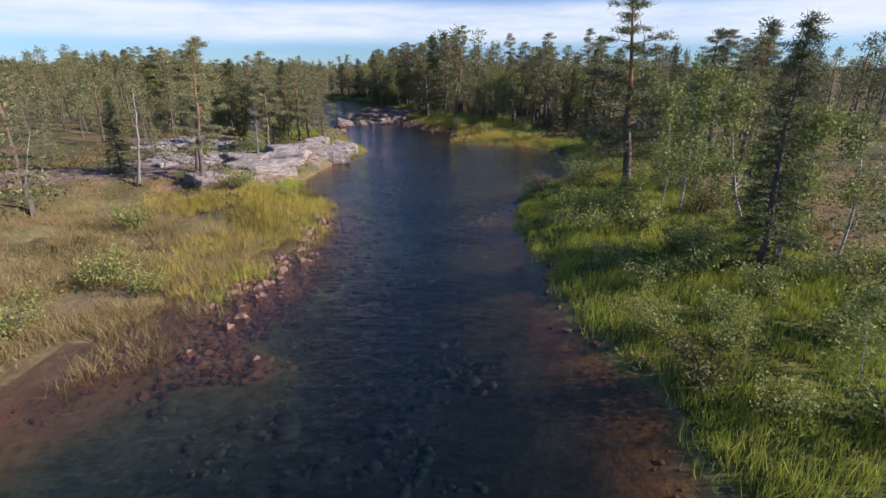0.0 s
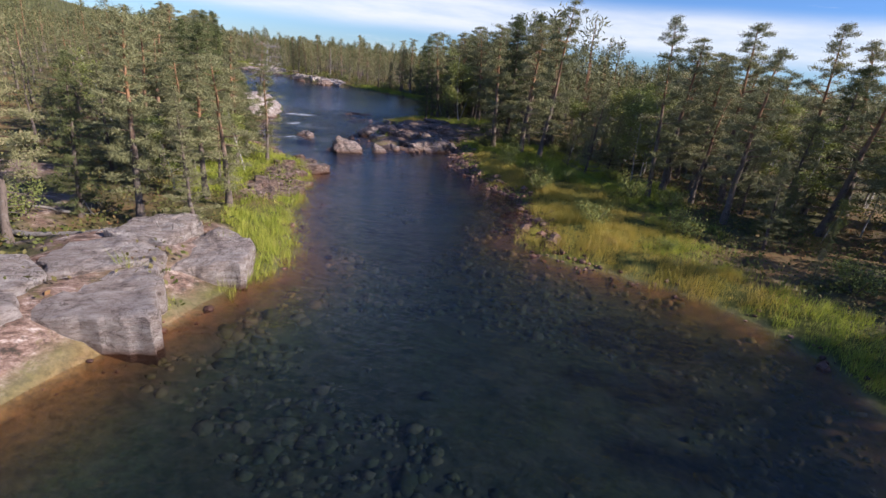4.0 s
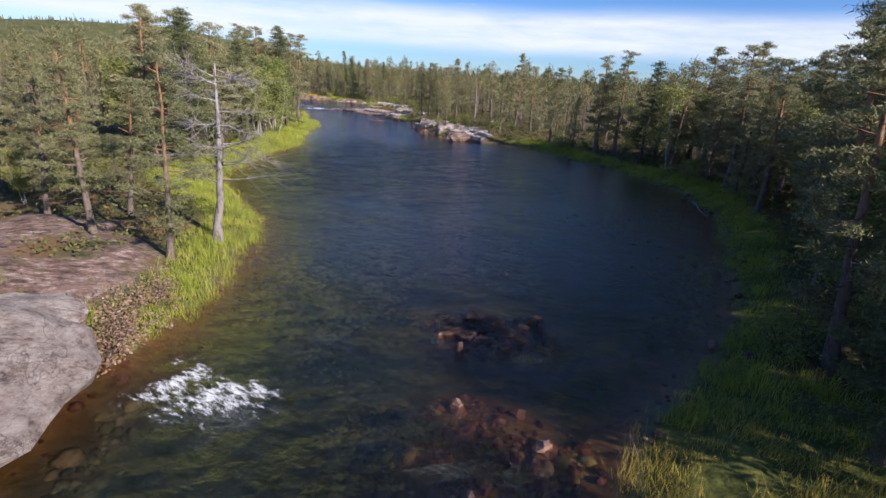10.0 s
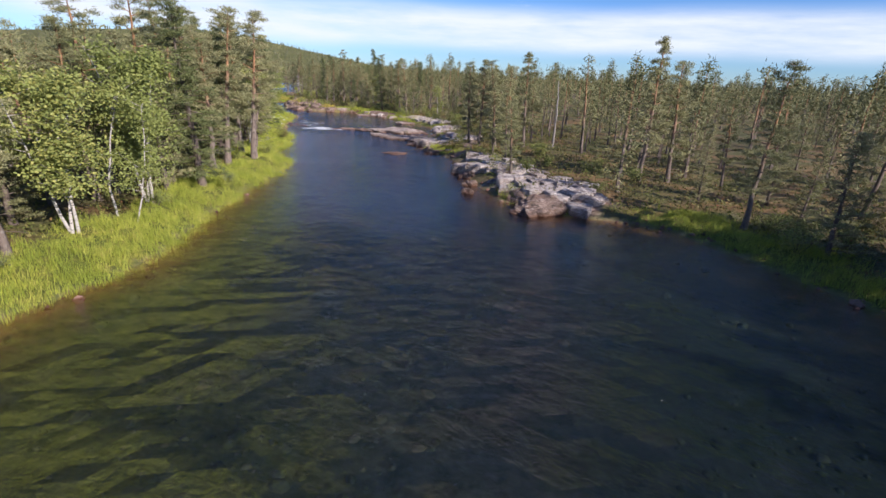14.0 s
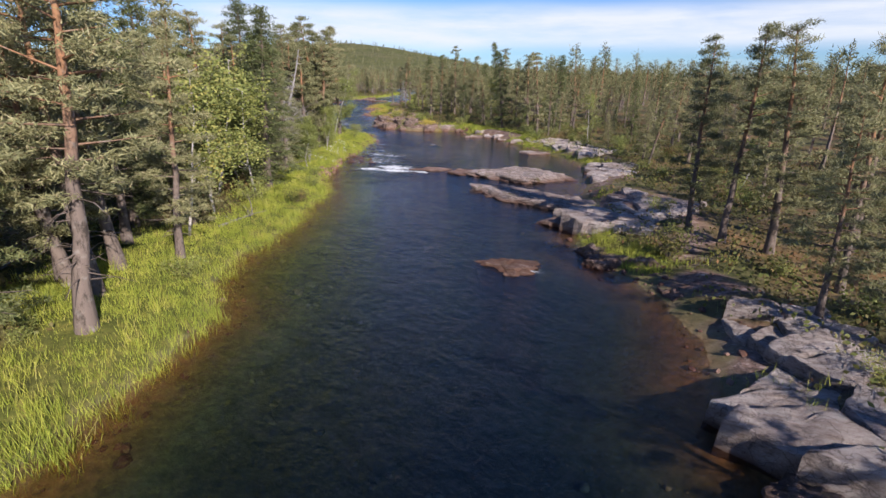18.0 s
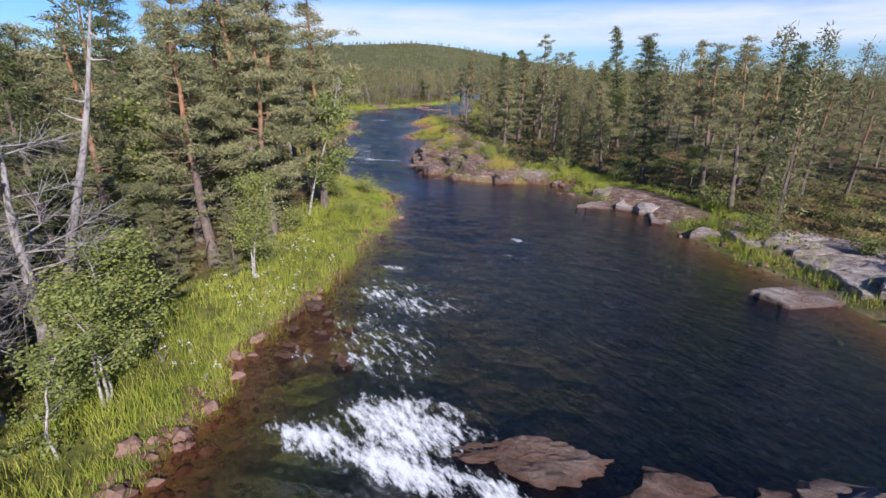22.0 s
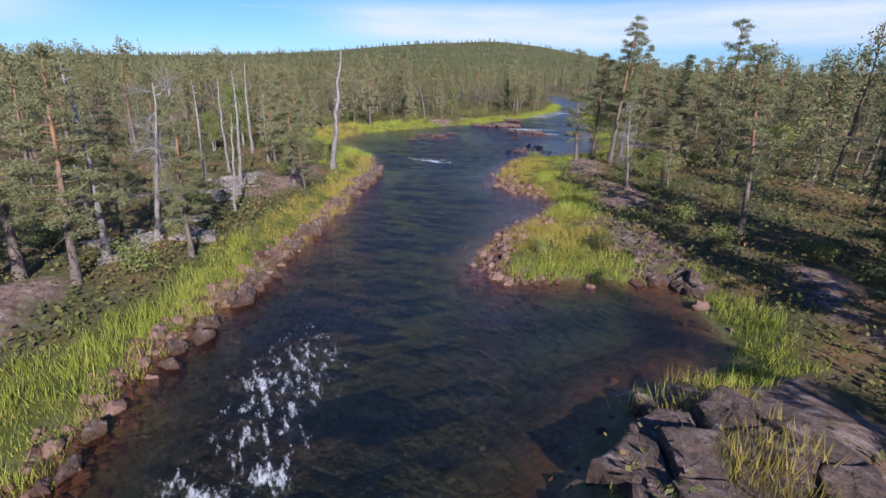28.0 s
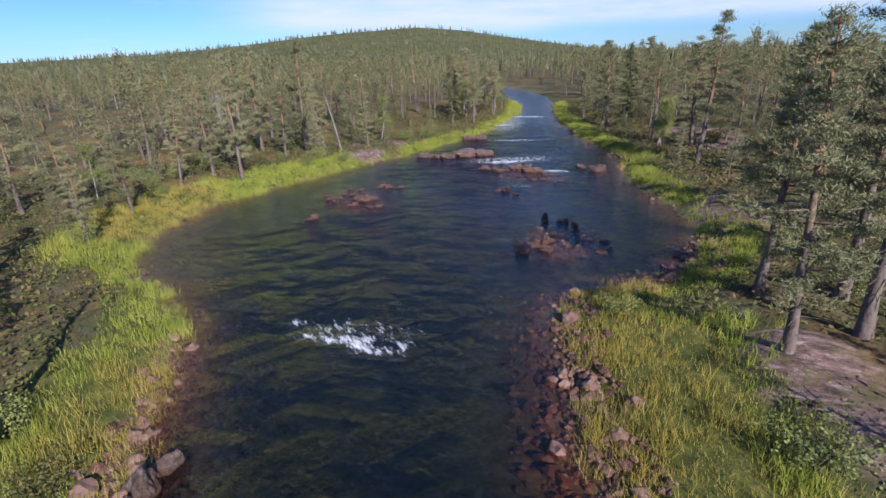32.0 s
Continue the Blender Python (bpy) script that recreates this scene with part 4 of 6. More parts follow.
LONE += [("spruce", 27.1, 62.4, 9.0, -1.0, 0.7),
        ("pine", -16.3, 53.4, 4.5, 0.1, 0.2),
        ("pine", -18.9, 58.8, 7.6, 0.1, 0.1),
        ("snag", -28.3, 71.2, 5.3, 0.2, 0.3),
        ("pine", -41.4, 85.5, 6.8, 0.2, 0.2),
        ("pine", 0.9, 84.2, 11.9, -1.7, 0.4),
        ("pine", -13.8, 94.9, 10.2, -1.3, -0.1),
        ("pine", -8.9, 97.8, 11.4, -1.3, 0.1),
        ("pine", -40.4, 83.0, 6.8, 0.2, 0.4),
        ("pine", -44.9, 90.1, 7.0, 0.2, 0.3),
        ("spruce", -14.7, 92.3, 9.6, -0.5, -0.0),
        ("pine", -36.6, 90.6, 7.8, 0.3, 0.5),
        ("bushysnag", -37.6, 93.4, 7.6, 0.2, 0.4),
        ("pine", -14.9, 96.7, 9.4, -1.5, 0.2),
        ("pine", -76.3, 134.1, 11.0, 0.2, 0.4),
        ("pine", -71.2, 125.9, 9.8, 0.2, 0.5),
        ("birch", -61.9, 119.1, 6.4, 0.2, 0.5),
        ("birch", -73.4, 126.6, 7.5, 0.1, 1.3)]
LONE += [("pine", -78.0, 133.3, 9.7, 0.2, 0.6),
        ("pine", -78.7, 137.2, 9.2, 0.2, 0.5),
        ("birch", -74.0, 128.9, 5.1, 0.1, 0.4),
        ("pine", -63.4, 156.6, 8.9, -0.6, -0.3),
        ("pine", -54.0, 142.8, 5.4, -0.1, -0.1),
        ("pine", -58.3, 150.0, 6.7, -0.5, -0.2),
        ("pine", -65.2, 156.3, 8.9, -0.3, -0.1),
        ("pine", -60.2, 150.7, 6.4, -0.4, -0.1),
        ("pine", -67.0, 157.0, 8.6, -0.5, -0.1),
        ("snag", -100.0, 150.0, 9.4, 0.3, 2.1),
        ("pine", -107.0, 158.0, 11.1, 0.2, 0.5),
        ("spruce", -105.5, 184.6, 10.0, -0.5, -0.4),
        ("pine", -101.0, 184.8, 9.4, -0.5, -0.4),
        ("pine", -105.7, 157.4, 10.0, 0.1, 0.5),
        ("birch", -102.3, 156.0, 4.3, -0.0, 0.4),
        ("pine", -106.8, 193.0, 9.9, -0.8, -0.4),
        ("pine", -98.5, 183.7, 9.8, -0.6, -0.2),
        ("pine", -128.1, 154.2, 9.3, -0.1, 0.7)]
LONE += [("pine", -131.8, 161.6, 11.1, 0.1, 0.9),
        ("snag", -116.5, 162.8, 5.9, -0.0, -0.2),
        ("pine", -127.2, 191.4, 9.4, -0.1, -0.1),
        ("spruce", -131.1, 192.9, 9.8, -0.7, -0.8),
        ("spruce", -116.8, 195.9, 11.8, -1.2, -0.5),
        ("birch", -117.1, 164.7, 3.4, -0.0, 0.1),
        ("pine", -141.1, 166.5, 9.5, -0.1, 0.6),
        ("pine", -144.8, 168.0, 9.4, -0.1, 0.4),
        ("pine", -144.1, 169.7, 7.7, -0.0, 0.4),
        ("snag", -146.1, 170.3, 7.5, 0.0, -0.1),
        ("snag", -152.8, 172.5, 7.1, 0.0, 0.5),
        ("pine", -123.3, 186.0, 8.5, -0.2, -0.1),
        ("spruce", -133.9, 199.0, 10.5, -1.2, -0.8),
        ("pine", -138.4, 212.2, 10.5, -1.4, -0.8),
        ("snag", -148.1, 171.8, 6.6, -0.1, 0.6),
        ("oldsnag", -161.6, 182.4, 8.6, 0.2, 0.5),
        ("pine", -148.3, 170.5, 5.5, -0.1, 0.5),
        ("pine", -157.0, 178.9, 7.0, 0.0, 0.2)]
LONE += [("pine", -156.6, 201.2, 8.3, -0.1, -0.1),
        ("snag", -148.9, 199.4, 5.2, -0.3, -0.2),
        ("pine", -138.5, 196.1, 8.3, -0.6, -0.3),
        ("pine", -155.3, 179.3, 4.2, 0.0, -0.2),
        ("pine", -148.5, 202.7, 4.7, -0.2, -0.1)]
for kind, x, y, h, lx, ly in LONE:
    old = kind in ("oldsnag", "bushysnag")
    plant("pine" if kind == "bigpine" else "snag" if old else kind, x, y, h * (1.06 if kind == "bigpine" else 1.0), (lx, ly), (2 if kind == "oldsnag" else 0) if old else None, 1.5 if old else 1.25 if kind == "bigpine" else 1.0)



def scatter(rs, count, gap, accept, taken, box):
    """Places no nearer than gap to each other, where accept() allows."""
    cell, out = {}, []
    for px, py in taken:
        cell.setdefault((int(px // gap), int(py // gap)), []).append((px, py))
    xs, ys = rs.uniform(box[0], box[1], count), rs.uniform(box[2], box[3], count)
    ok = accept(xs, ys)
    for px, py in zip(xs[ok], ys[ok]):
        a, b = int(px // gap), int(py // gap)
        if any((px - qx) ** 2 + (py - qy) ** 2 < gap * gap for i in (-1, 0, 1) for j in (-1, 0, 1) for qx, qy in cell.get((a + i, b + j), ())):
            continue
        cell.setdefault((a, b), []).append((px, py))
        out.append((px, py))
    return out


CLEARINGS = [(25, 18, 14, 18, 0), (-13, 17, 9, 15, 0), (3, 17, 6, 13, 0), (-15, 39, 6, 9, 0), (-25, 38, 9, 7, 0), (-11, 82, 8, 9, 15), (-35, 82, 5, 5, -0), (-53, 144, 9, 5, -40), (-72, 160, 10, 5, -50), (-118, 180, 14, 4.5, -30), (-126, 182, 8, 6, -45), (-138, 191, 9, 5, -30), (-145, 192, 6, 6, -0), (-150, 198, 8, 4, -35), (-158, 198, 6, 4, -40), (-2, 66, 6, 9, 20)]


HEATH_OPEN = [(-150, 168, 26, 11, -30), (-30, 36, 14, 16, 0), (-58, 154, 24, 6, -42)]


def east(x, y):
    """The open, sunny bank on the lower river."""
    return (x > -8) & (y < 70)


def wood_near(x, y):
    d = sample(DD, x, y)
    rk, open_ = sample(RK, x, y), mask(x, y, CLEARINGS)
    thin = fbm(x, y, 12, 3, 40) * 0.9 - 0.16 * mask(x, y, HEATH_OPEN)
    return (d > np.where(east(x, y), 7.0, 2.6)) & (d < 26) & (rk < 0.5) & (open_ < 0.5) & (thin > 0.28)


TALL = [(0, 92, 12, 42, 12), (-80, 129, 26, 9, -42), (-104, 149, 22, 9, -32), (12, 60, 10, 20, 0), (-142, 201, 26, 9, -35)]
LOW = [(-32, 35, 20, 40, 0), (-60, 80, 22, 24, 0), (-175, 170, 36, 18, -25)]


def stature(x, y):
    """How high trees grow there, against the usual."""
    return 1.0 + 0.30 * float(mask(x, y, TALL)) - 0.22 * float(mask(x, y, LOW))


near_rs = np.random.RandomState(8)
BANK_X, BANK_Y = np.array([q[0] for q in LEFT if 47 < q[1] < 169]), np.array([q[1] for q in LEFT if 47 < q[1] < 169])


def thicket(x, y):
    d = sample(DD, x, y)
    return (d > 2.8) & (d < 10) & ((y > 103) | (y < 78)) & (y > 50) & (y < 163) & (x < np.interp(y, BANK_Y, BANK_X)) & (sample(RK, x, y) < 0.5)


def bank_row(accept, box, most, low, high, gap):
    """A dense row of trees close to the water."""
    for px, py in scatter(near_rs, 5000, gap, accept, PLANTED, box)[:most]:
        roll = near_rs.rand()
        kind = "pine" if roll < 0.42 else "young" if roll < 0.64 else "birch" if roll < 0.90 else "spruce"
        plant(kind, float(px), float(py), float(near_rs.uniform(low, high) * (0.72 if kind == "birch" else 0.75 if kind == "young" else 1.0)), (near_rs.normal(0, 0.3), near_rs.normal(0, 0.3)), None, 1.22)


def shady(x, y):
    d = sample(DD, x, y)
    return (d > 2.4) & (d < 15) & (y > 92) & (y < 139) & (x > -0.75 * (y - 86) - 14) & (sample(RK, x, y) < 0.5)


for px, py, h, lx, ly in ((-106.1, 157.5, 12.5, -1.6, -0.8), (-107.6, 158.4, 11.0, -0.6, 0.4), (-109.4, 157.2, 11.5, 0.3, -0.5), (-77.6, 133.5, 10.5, -1.5, -0.6), (-104.6, 155.0, 9.5, 0.4, -0.4)):
    plant("pine", px, py, h, (lx, ly), None, 1.35)
for px, py, h in ((-102.9, 155.5, 3.2), (-101.4, 152.9, 3.6), (-104.2, 153.6, 4.2), (-99.5, 151.6, 3.0)):
    plant("young", px, py, h, (0, 0), None, 1.3)
for px, py, h, lx, ly in ((-97.6, 150.2, 6.5, -0.6, -0.3), (-96.6, 149.2, 5.2, 0.5, 0.3), (-99.2, 149.2, 6.0, 0, 0)):
    plant("snag", px, py, h, (lx, ly), 0 if h > 6 else 3, 1.5)
for px, py, h in ((-96.2, 151.3, 3.4), (-95.0, 150.4, 2.8), (-98.6, 151.8, 3.8)):
    plant("birch", px, py, h, (0, 0), None, 1.6)
for px, py, h in ((-4.6, 78.5, 10.5), (-3.6, 81.2, 11.8), (-5.0, 84.0, 11.0), (-2.2, 86.4, 12.2), (-1.4, 79.6, 11.0), (0.4, 83.0, 11.5), (-1.8, 76.0, 10.0)):
    plant("spruce" if h > 11.6 else "pine", px, py, h, (0, 0), None, 1.35)
bank_row(lambda x, y: thicket(x, y) & (y > 100), (-125, -45, 100, 166), 150, 8.0, 12.0, 1.7)
bank_row(lambda x, y: thicket(x, y) & (y < 100), (-50, -12, 48, 80), 55, 5.0, 8.5, 1.7)
bank_row(shady, (-60, 0, 84, 153), 165, 7.5, 11.5, 1.8)


bank_row(lambda x, y: (sample(DD, x, y) > 10) & (sample(DD, x, y) < 24) & (x > -6) & (sample(RK, x, y) < 0.5), (-8, 24, 34, 84), 75, 5.5, 10.0, 2.3)


def understory(x, y):
    d = sample(DD, x, y)
    return (d > 4.2) & (d < 18) & (sample(RK, x, y) < 0.5) & (mask(x, y, MEADOWS) < 0.6) & (fbm(x, y, 9, 3, 47) > 0.40)


for px, py in scatter(near_rs, 1500, 1.6, lambda x, y: understory(x, y) & (x > -7), PLANTED, (-8, 24, 40, 84))[:50] + scatter(near_rs, 6000, 2.1, understory, PLANTED, (-215, -7, 30, 225))[:120]:
    plant("young" if near_rs.rand() < 0.6 else "spruce" if near_rs.rand() < 0.6 else "birch", float(px), float(py), float(near_rs.uniform(1.2, 3.4)))
# bare trunks on the upper bank
for px, py in scatter(near_rs, 900, 2.6, lambda x, y: (sample(DD, x, y) > 3.5) & (sample(DD, x, y) < 15) & (y < 166 + 0.5 * np.maximum(0, -128 - x)), PLANTED, (-178, -112, 158, 180))[:8]:
    plant("snag", float(px), float(py), float(near_rs.uniform(5.0, 8.5)), (near_rs.normal(0, 0.4), near_rs.normal(0, 0.4)), int(near_rs.choice((1, 2))))
for px, py, h in ((11.5, 16.5, 5.6), (10.5, 24.5, 6.2), (9.2, 9.5, 2.6), (12.5, 29.5, 5)):
    plant("birch", px, py, h)
NEAR = scatter(near_rs, 9000, 2.3, wood_near, PLANTED, (-225, 24, 6, 255))
NEAR.sort(key=lambda q: float(sample(DD, *q)))
SINGLE = 165
for px, py in NEAR[:SINGLE]:
    roll = near_rs.rand()
    d = float(sample(DD, px, py))
    kind = "pine" if roll < 0.60 else "young" if roll < 0.76 else "birch" if roll < 0.88 else "spruce" if roll < 0.95 or -132 < px < -110 and py > 170 else "snag"
    h = near_rs.triangular(4.2, 7.8, 11.0) * (0.7 if kind in ("birch", "snag") else 0.6 if kind == "young" else 1.0) * stature(px, py)
    plant(kind, float(px), float(py), float(h), (near_rs.normal(0, 0.3), near_rs.normal(0, 0.3)))


def woods(name, places, heights, seeds, label):
    """Trees too many to count, joined: trunks and crowns."""
    models = [crown_tree(k, s, 0.2) for k, s in seeds]
    rs = np.random.RandomState(77)
    tv, tf, cv, cf, nt, nc = [], [], [], [], 0, 0
    for (x, y, z), h in zip(places, heights):
        (a, b), _, (c, d) = models[rs.randint(len(models))]
        w, s = rs.uniform(0, 6.28), h / 10
        m = np.array([[math.cos(w), math.sin(w), 0], [-math.sin(w), math.cos(w), 0], [0, 0, 1.0]]) * s
        wide = rs.uniform(0.9, 1.25)
        a, c = np.asarray(a) @ m * (wide, wide, 1) + (x, y, z), c @ m * (wide, wide, 1) + (x, y, z)
        tv.append(a), tf.append(np.asarray(b) + nt), cv.append(c), cf.append(d + nc)
        nt, nc = nt + len(a), nc + len(c)
    top = new(name)
    child("trunks", mesh_np("trunks", np.concatenate(tv), np.concatenate(tf), PINE_B), top)
    child("crowns", mesh_np("crowns", np.concatenate(cv), np.concatenate(cf), WOOD_N), top)
    tagged(top, label, "woods", kind="stuff")


def wood_mid(x, y):
    d = sample(DD, x, y)
    thin = fbm(x, y, 16, 3, 44) - 0.13 * mask(x, y, HEATH_OPEN)
    return (d > np.where(east(x, y), 7.0, 2.6)) & (d < 120) & (sample(RK, x, y) < 0.6) & (mask(x, y, CLEARINGS) < 0.5) & (thin > 0.36)


mid_rs = np.random.RandomState(9)
def far_woods():
    """Distant trees up to the hills: ragged cones, joined."""
    rs = np.random.RandomState(12)
    w, r = rs.uniform(-0.6, 2.5, 9000), 150 + 1300 * rs.uniform(0, 1, 9000) ** 1.5
    x, y = -100 - np.sin(w) * r, 130 + np.cos(w) * r
    ok = (shore_distance(x, y) > np.where(r < 330, 40, 4)) & (np.hypot(x + 160, y - 195) > 170)
    x, y = x[ok], y[ok]
    z, h, wide = ground_z(x, y), rs.uniform(6, 10.5, len(x)), rs.uniform(1.0, 1.7, len(x))
    a = np.arange(6) * math.pi / 3
    vs, fs, n = [], [], 0
    for lo, hi, grow in ((0.12, 0.60, 1.0), (0.36, 0.82, 0.78), (0.62, 1.0, 0.5)):
        rad = wide[:, None] * grow * rs.uniform(0.55, 1.35, (len(x), 6))
        ring = np.stack([x[:, None] + rad * np.cos(a), y[:, None] + rad * np.sin(a), z[:, None] + h[:, None] * (lo + rs.normal(0, 0.03, rad.shape))], -1)
        tip = np.stack([x + rs.normal(0, 0.15, len(x)), y, z + h * hi], -1)[:, None]
        vs.append(np.concatenate([ring, tip], 1).reshape(-1, 3))
        f = np.array([(k, (k + 1) % 6, 6) for k in range(6)])
        fs.append((np.arange(len(x))[:, None, None] * 7 + f + n).reshape(-1, 3))
        n += len(x) * 7
    tagged(new("far_woods", mesh_np("far_woods", np.concatenate(vs), np.concatenate(fs), FAR_N)), "distant pine and spruce forest up to the fells", "forest", kind="stuff")


far_woods()
MID = scatter(mid_rs, 9000, 3.3, wood_mid, PLANTED + NEAR[SINGLE:], (-330, 100, -10, 345)) + NEAR[SINGLE:]
woods("pine_woods", [(x, y, float(ground_z(x, y)) - 0.1) for x, y in MID], [mid_rs.triangular(4.0, 7.5, 11.0) * stature(x, y) for x, y in MID], [("pine", 61), ("pine", 62), ("pine", 63), ("young", 64), ("spruce", 65)],
      "open northern pine woods behind the river banks")


# ---- rocks ----
def rock_mesh(seed, planes=11, rings=3, block=False, mat=ROCK):
    """A faceted boulder of unit half-size, cut by planes."""
    rs = np.random.RandomState(seed)
    bm = bmesh.new()
    bmesh.ops.create_icosphere(bm, subdivisions=rings, radius=1.0)
    d = np.array([v.co[:] for v in bm.verts])
    nrm = rs.normal(size=(planes, 3))
    if block:
        nrm[:, 2] *= 0.42
        nrm = np.r_[nrm, [(rs.normal(0, 0.10), rs.normal(0, 0.10), 1.0)]]
    nrm /= np.linalg.norm(nrm, axis=1, keepdims=True)
    off = rs.uniform(0.66, 1.05, len(nrm))
    if block:
        off[-1] = 0.75
    r = np.min(np.where(d @ nrm.T > 0.05, off / np.maximum(d @ nrm.T, 0.05), 9), 1)
    rough = vnoise(d[:, 0] * 3 + d[:, 2] * 2 + 9, d[:, 1] * 3 - d[:, 2] + 9, 1.0, seed % 50) - 0.5
    rough = 0.26 * rough + 0.16 * (np.floor(4 * vnoise(d[:, 0] * 5 + d[:, 2] * 4 + 9, d[:, 1] * 5 - 3 * d[:, 2] + 9, 1.0, seed % 40)) / 4 - 0.4)
    r = np.minimum(r, 1.25) * (1 + rough + 0.025 * rs.normal(size=len(d)) * (rings > 2))
    d = d * r[:, None]
    if rings > 4:
        # foliation: low steps along the bedding
        u, w = 0.8 * d[:, 0] + 0.6 * d[:, 1], 0.8 * d[:, 1] - 0.6 * d[:, 0]
        ledge = fbm(u * 1.3 + 9, w * 5 + 9, 1.0, 4, seed % 30)
        d[:, 2] += (0.30 * (np.floor(ledge * 8) / 8 - 0.5) + 0.10 * (fbm(u * 4, w * 14, 1.0, 3, seed % 20) - 0.5)) * step(d[:, 2], 0.1, 0.5)
    for v, p in zip(bm.verts, d):
        v.co = p
    me = bpy.data.meshes.new("boulder")
    bm.to_mesh(me)
    bm.free()
    me.materials.append(mat)
    for p in me.polygons:
        p.use_smooth = False
    return me


ROUND = [rock_mesh(s, 13, 4) for s in (101, 102, 103, 104, 105)]
PALE_ROUND, PALE_BLOCK = [rock_mesh(s, 13, 4, False, ROCK_PALE) for s in (121, 122, 123)], [rock_mesh(s, 10, 4, True, ROCK_PALE) for s in (124, 125, 126)]
STREAK_BLOCK = [rock_mesh(s, 10, 5, True, ROCK_STREAK) for s in (141, 142, 143)]
PINK_ROUND = [rock_mesh(s, 12, 4, False, ROCK_PINK) for s in (131, 132, 133, 134)]
BLOCK = [rock_mesh(s, 10, 4, True) for s in (111, 112, 113, 114, 115, 116)]
# single rocks: place, half-lengths, turn, height over the water or ground
BOULDERS = [(-15.9, 69.4, 1.39, 1.11, 35, 0.85), (-13.5, 70.8, 0.67, 0.67, 35, 0.6), (-13.0, 73.0, 0.68, 0.81, 36, 0.3), (-11.4, 73.8, 0.90, 0.90, 36, 0.15), (-21.3, 73.2, 0.73, 0.73, 41, 0.4), (-17.5, 64.4, 0.38, 0.38, 33, 0.35), (-21.0, 66.2, 0.64, 0.45, 36, 0.4), (-19.4, 64.2, 0.29, 0.29, 34, 0.5), (-15.4, 62.3, 0.34, 0.52, 30, 0.6), (-15.4, 61.8, 0.35, 0.42, 30, 0.6), (-14.3, 77.3, 1.54, 1.39, 39, 0.55), (-14.6, 80.7, 1.67, 1.33, 42, 0.5), (-17.6, 80.6, 0.94, 0.75, 43, 0.5), (-16.4, 86.1, 1.64, 1.15, 46, 0.4), (-11.7, 79.7, 1.09, 0.87, 40, 0.35), (-9.5, 76.9, 0.51, 0.41, 38, 0.3)]
BOULDERS += [(-16.9, 78.8, 1.03, 0.83, 33, 0.9), (-14.7, 78.9, 1.03, 0.82, 32, 0.7), (-17.7, 83.4, 0.44, 0.44, 35, 0.5), (-16.4, 83.6, 0.77, 0.62, 35, 0.4), (-9.8, 82.4, 1.78, 1.25, 32, 0.5), (-12.3, 79.1, 1.24, 0.99, 32, 0.6), (-15.2, 76.9, 0.41, 0.41, 32, 0.5), (-17.5, 83.2, 0.42, 0.42, 34, 0.5), (-55.0, 138.4, 0.38, 0.38, 49, 0.6), (-51.0, 139.4, 1.44, 1.15, 48, 1.0), (-49.2, 137.1, 1.45, 1.02, 48, 0.9), (-58.4, 143.3, 0.61, 0.61, 49, 0.6), (-69.7, 147.9, 0.8, 0.4, 52, 0.08), (-68.0, 151.5, 1.09, 0.76, 52, 0.35)]
BOULDERS += [(-64.5, 150.8, 0.83, 0.67, 52, 0.3), (-70.6, 148.0, 1.2, 0.6, 51, 0.12), (-69.0, 152.1, 0.72, 0.58, 51, 0.5), (-66.5, 152.6, 0.71, 0.57, 51, 0.5), (-65.8, 151.7, 0.40, 0.32, 51, 0.35), (-113.3, 178.1, 1.28, 0.77, 67, 0.8), (-113.1, 180.5, 1.82, 1.45, 68, 0.9), (-111.9, 179.8, 1.06, 0.53, 67, 0.5), (-115.1, 176.6, 0.48, 0.48, 68, 0.5), (-116.3, 175.1, 0.72, 0.65, 68, 0.5), (-111.4, 180.4, 0.51, 0.36, 67, 0.4), (-110.2, 180.6, 0.48, 0.24, 67, 0.5), (-139.6, 191.5, 0.50, 0.40, 66, 0.5), (-139.5, 193.2, 0.78, 0.63, 67, 0.6), (-138.6, 192.7, 0.57, 0.46, 66, 0.5), (-138.7, 194.0, 0.60, 0.48, 66, 0.4)]
BOULDERS += [(-137.4, 189.8, 0.35, 0.28, 66, 0.45), (-140.2, 185.5, 0.33, 0.26, 66, 0.4), (-145.0, 189.2, 0.93, 0.65, 67, 0.35), (-144.9, 189.0, 0.63, 0.44, 64, 0.5), (-154.6, 200.8, 0.89, 0.62, 56, 1.0), (-152.3, 199.1, 0.60, 0.36, 56, 0.6), (-191.3, 214.6, 3.02, 1.81, 45, 0.7), (-183.1, 213.6, 2.07, 0.83, 47, 0.4), (-180.4, 196.1, 0.53, 0.37, 50, 0.3), (-182.4, 200.1, 1.16, 0.58, 49, 0.3), (-184.2, 203.4, 0.99, 0.50, 48, 0.3), (-168.9, 204.2, 0.50, 0.40, 52, 0.4), (-170.0, 207.2, 0.54, 0.54, 51, 0.3), (-171.2, 207.0, 0.74, 0.59, 51, 0.3), (-25.2, 94.3, 0.4, 0.3, 36, 0.2)]
BOULDERS += [(-24.6, 92.1, 0.13, 0.13, 35, 0.3), (-56.5, 140.8, 0.49, 0.49, 57, 0.5)]
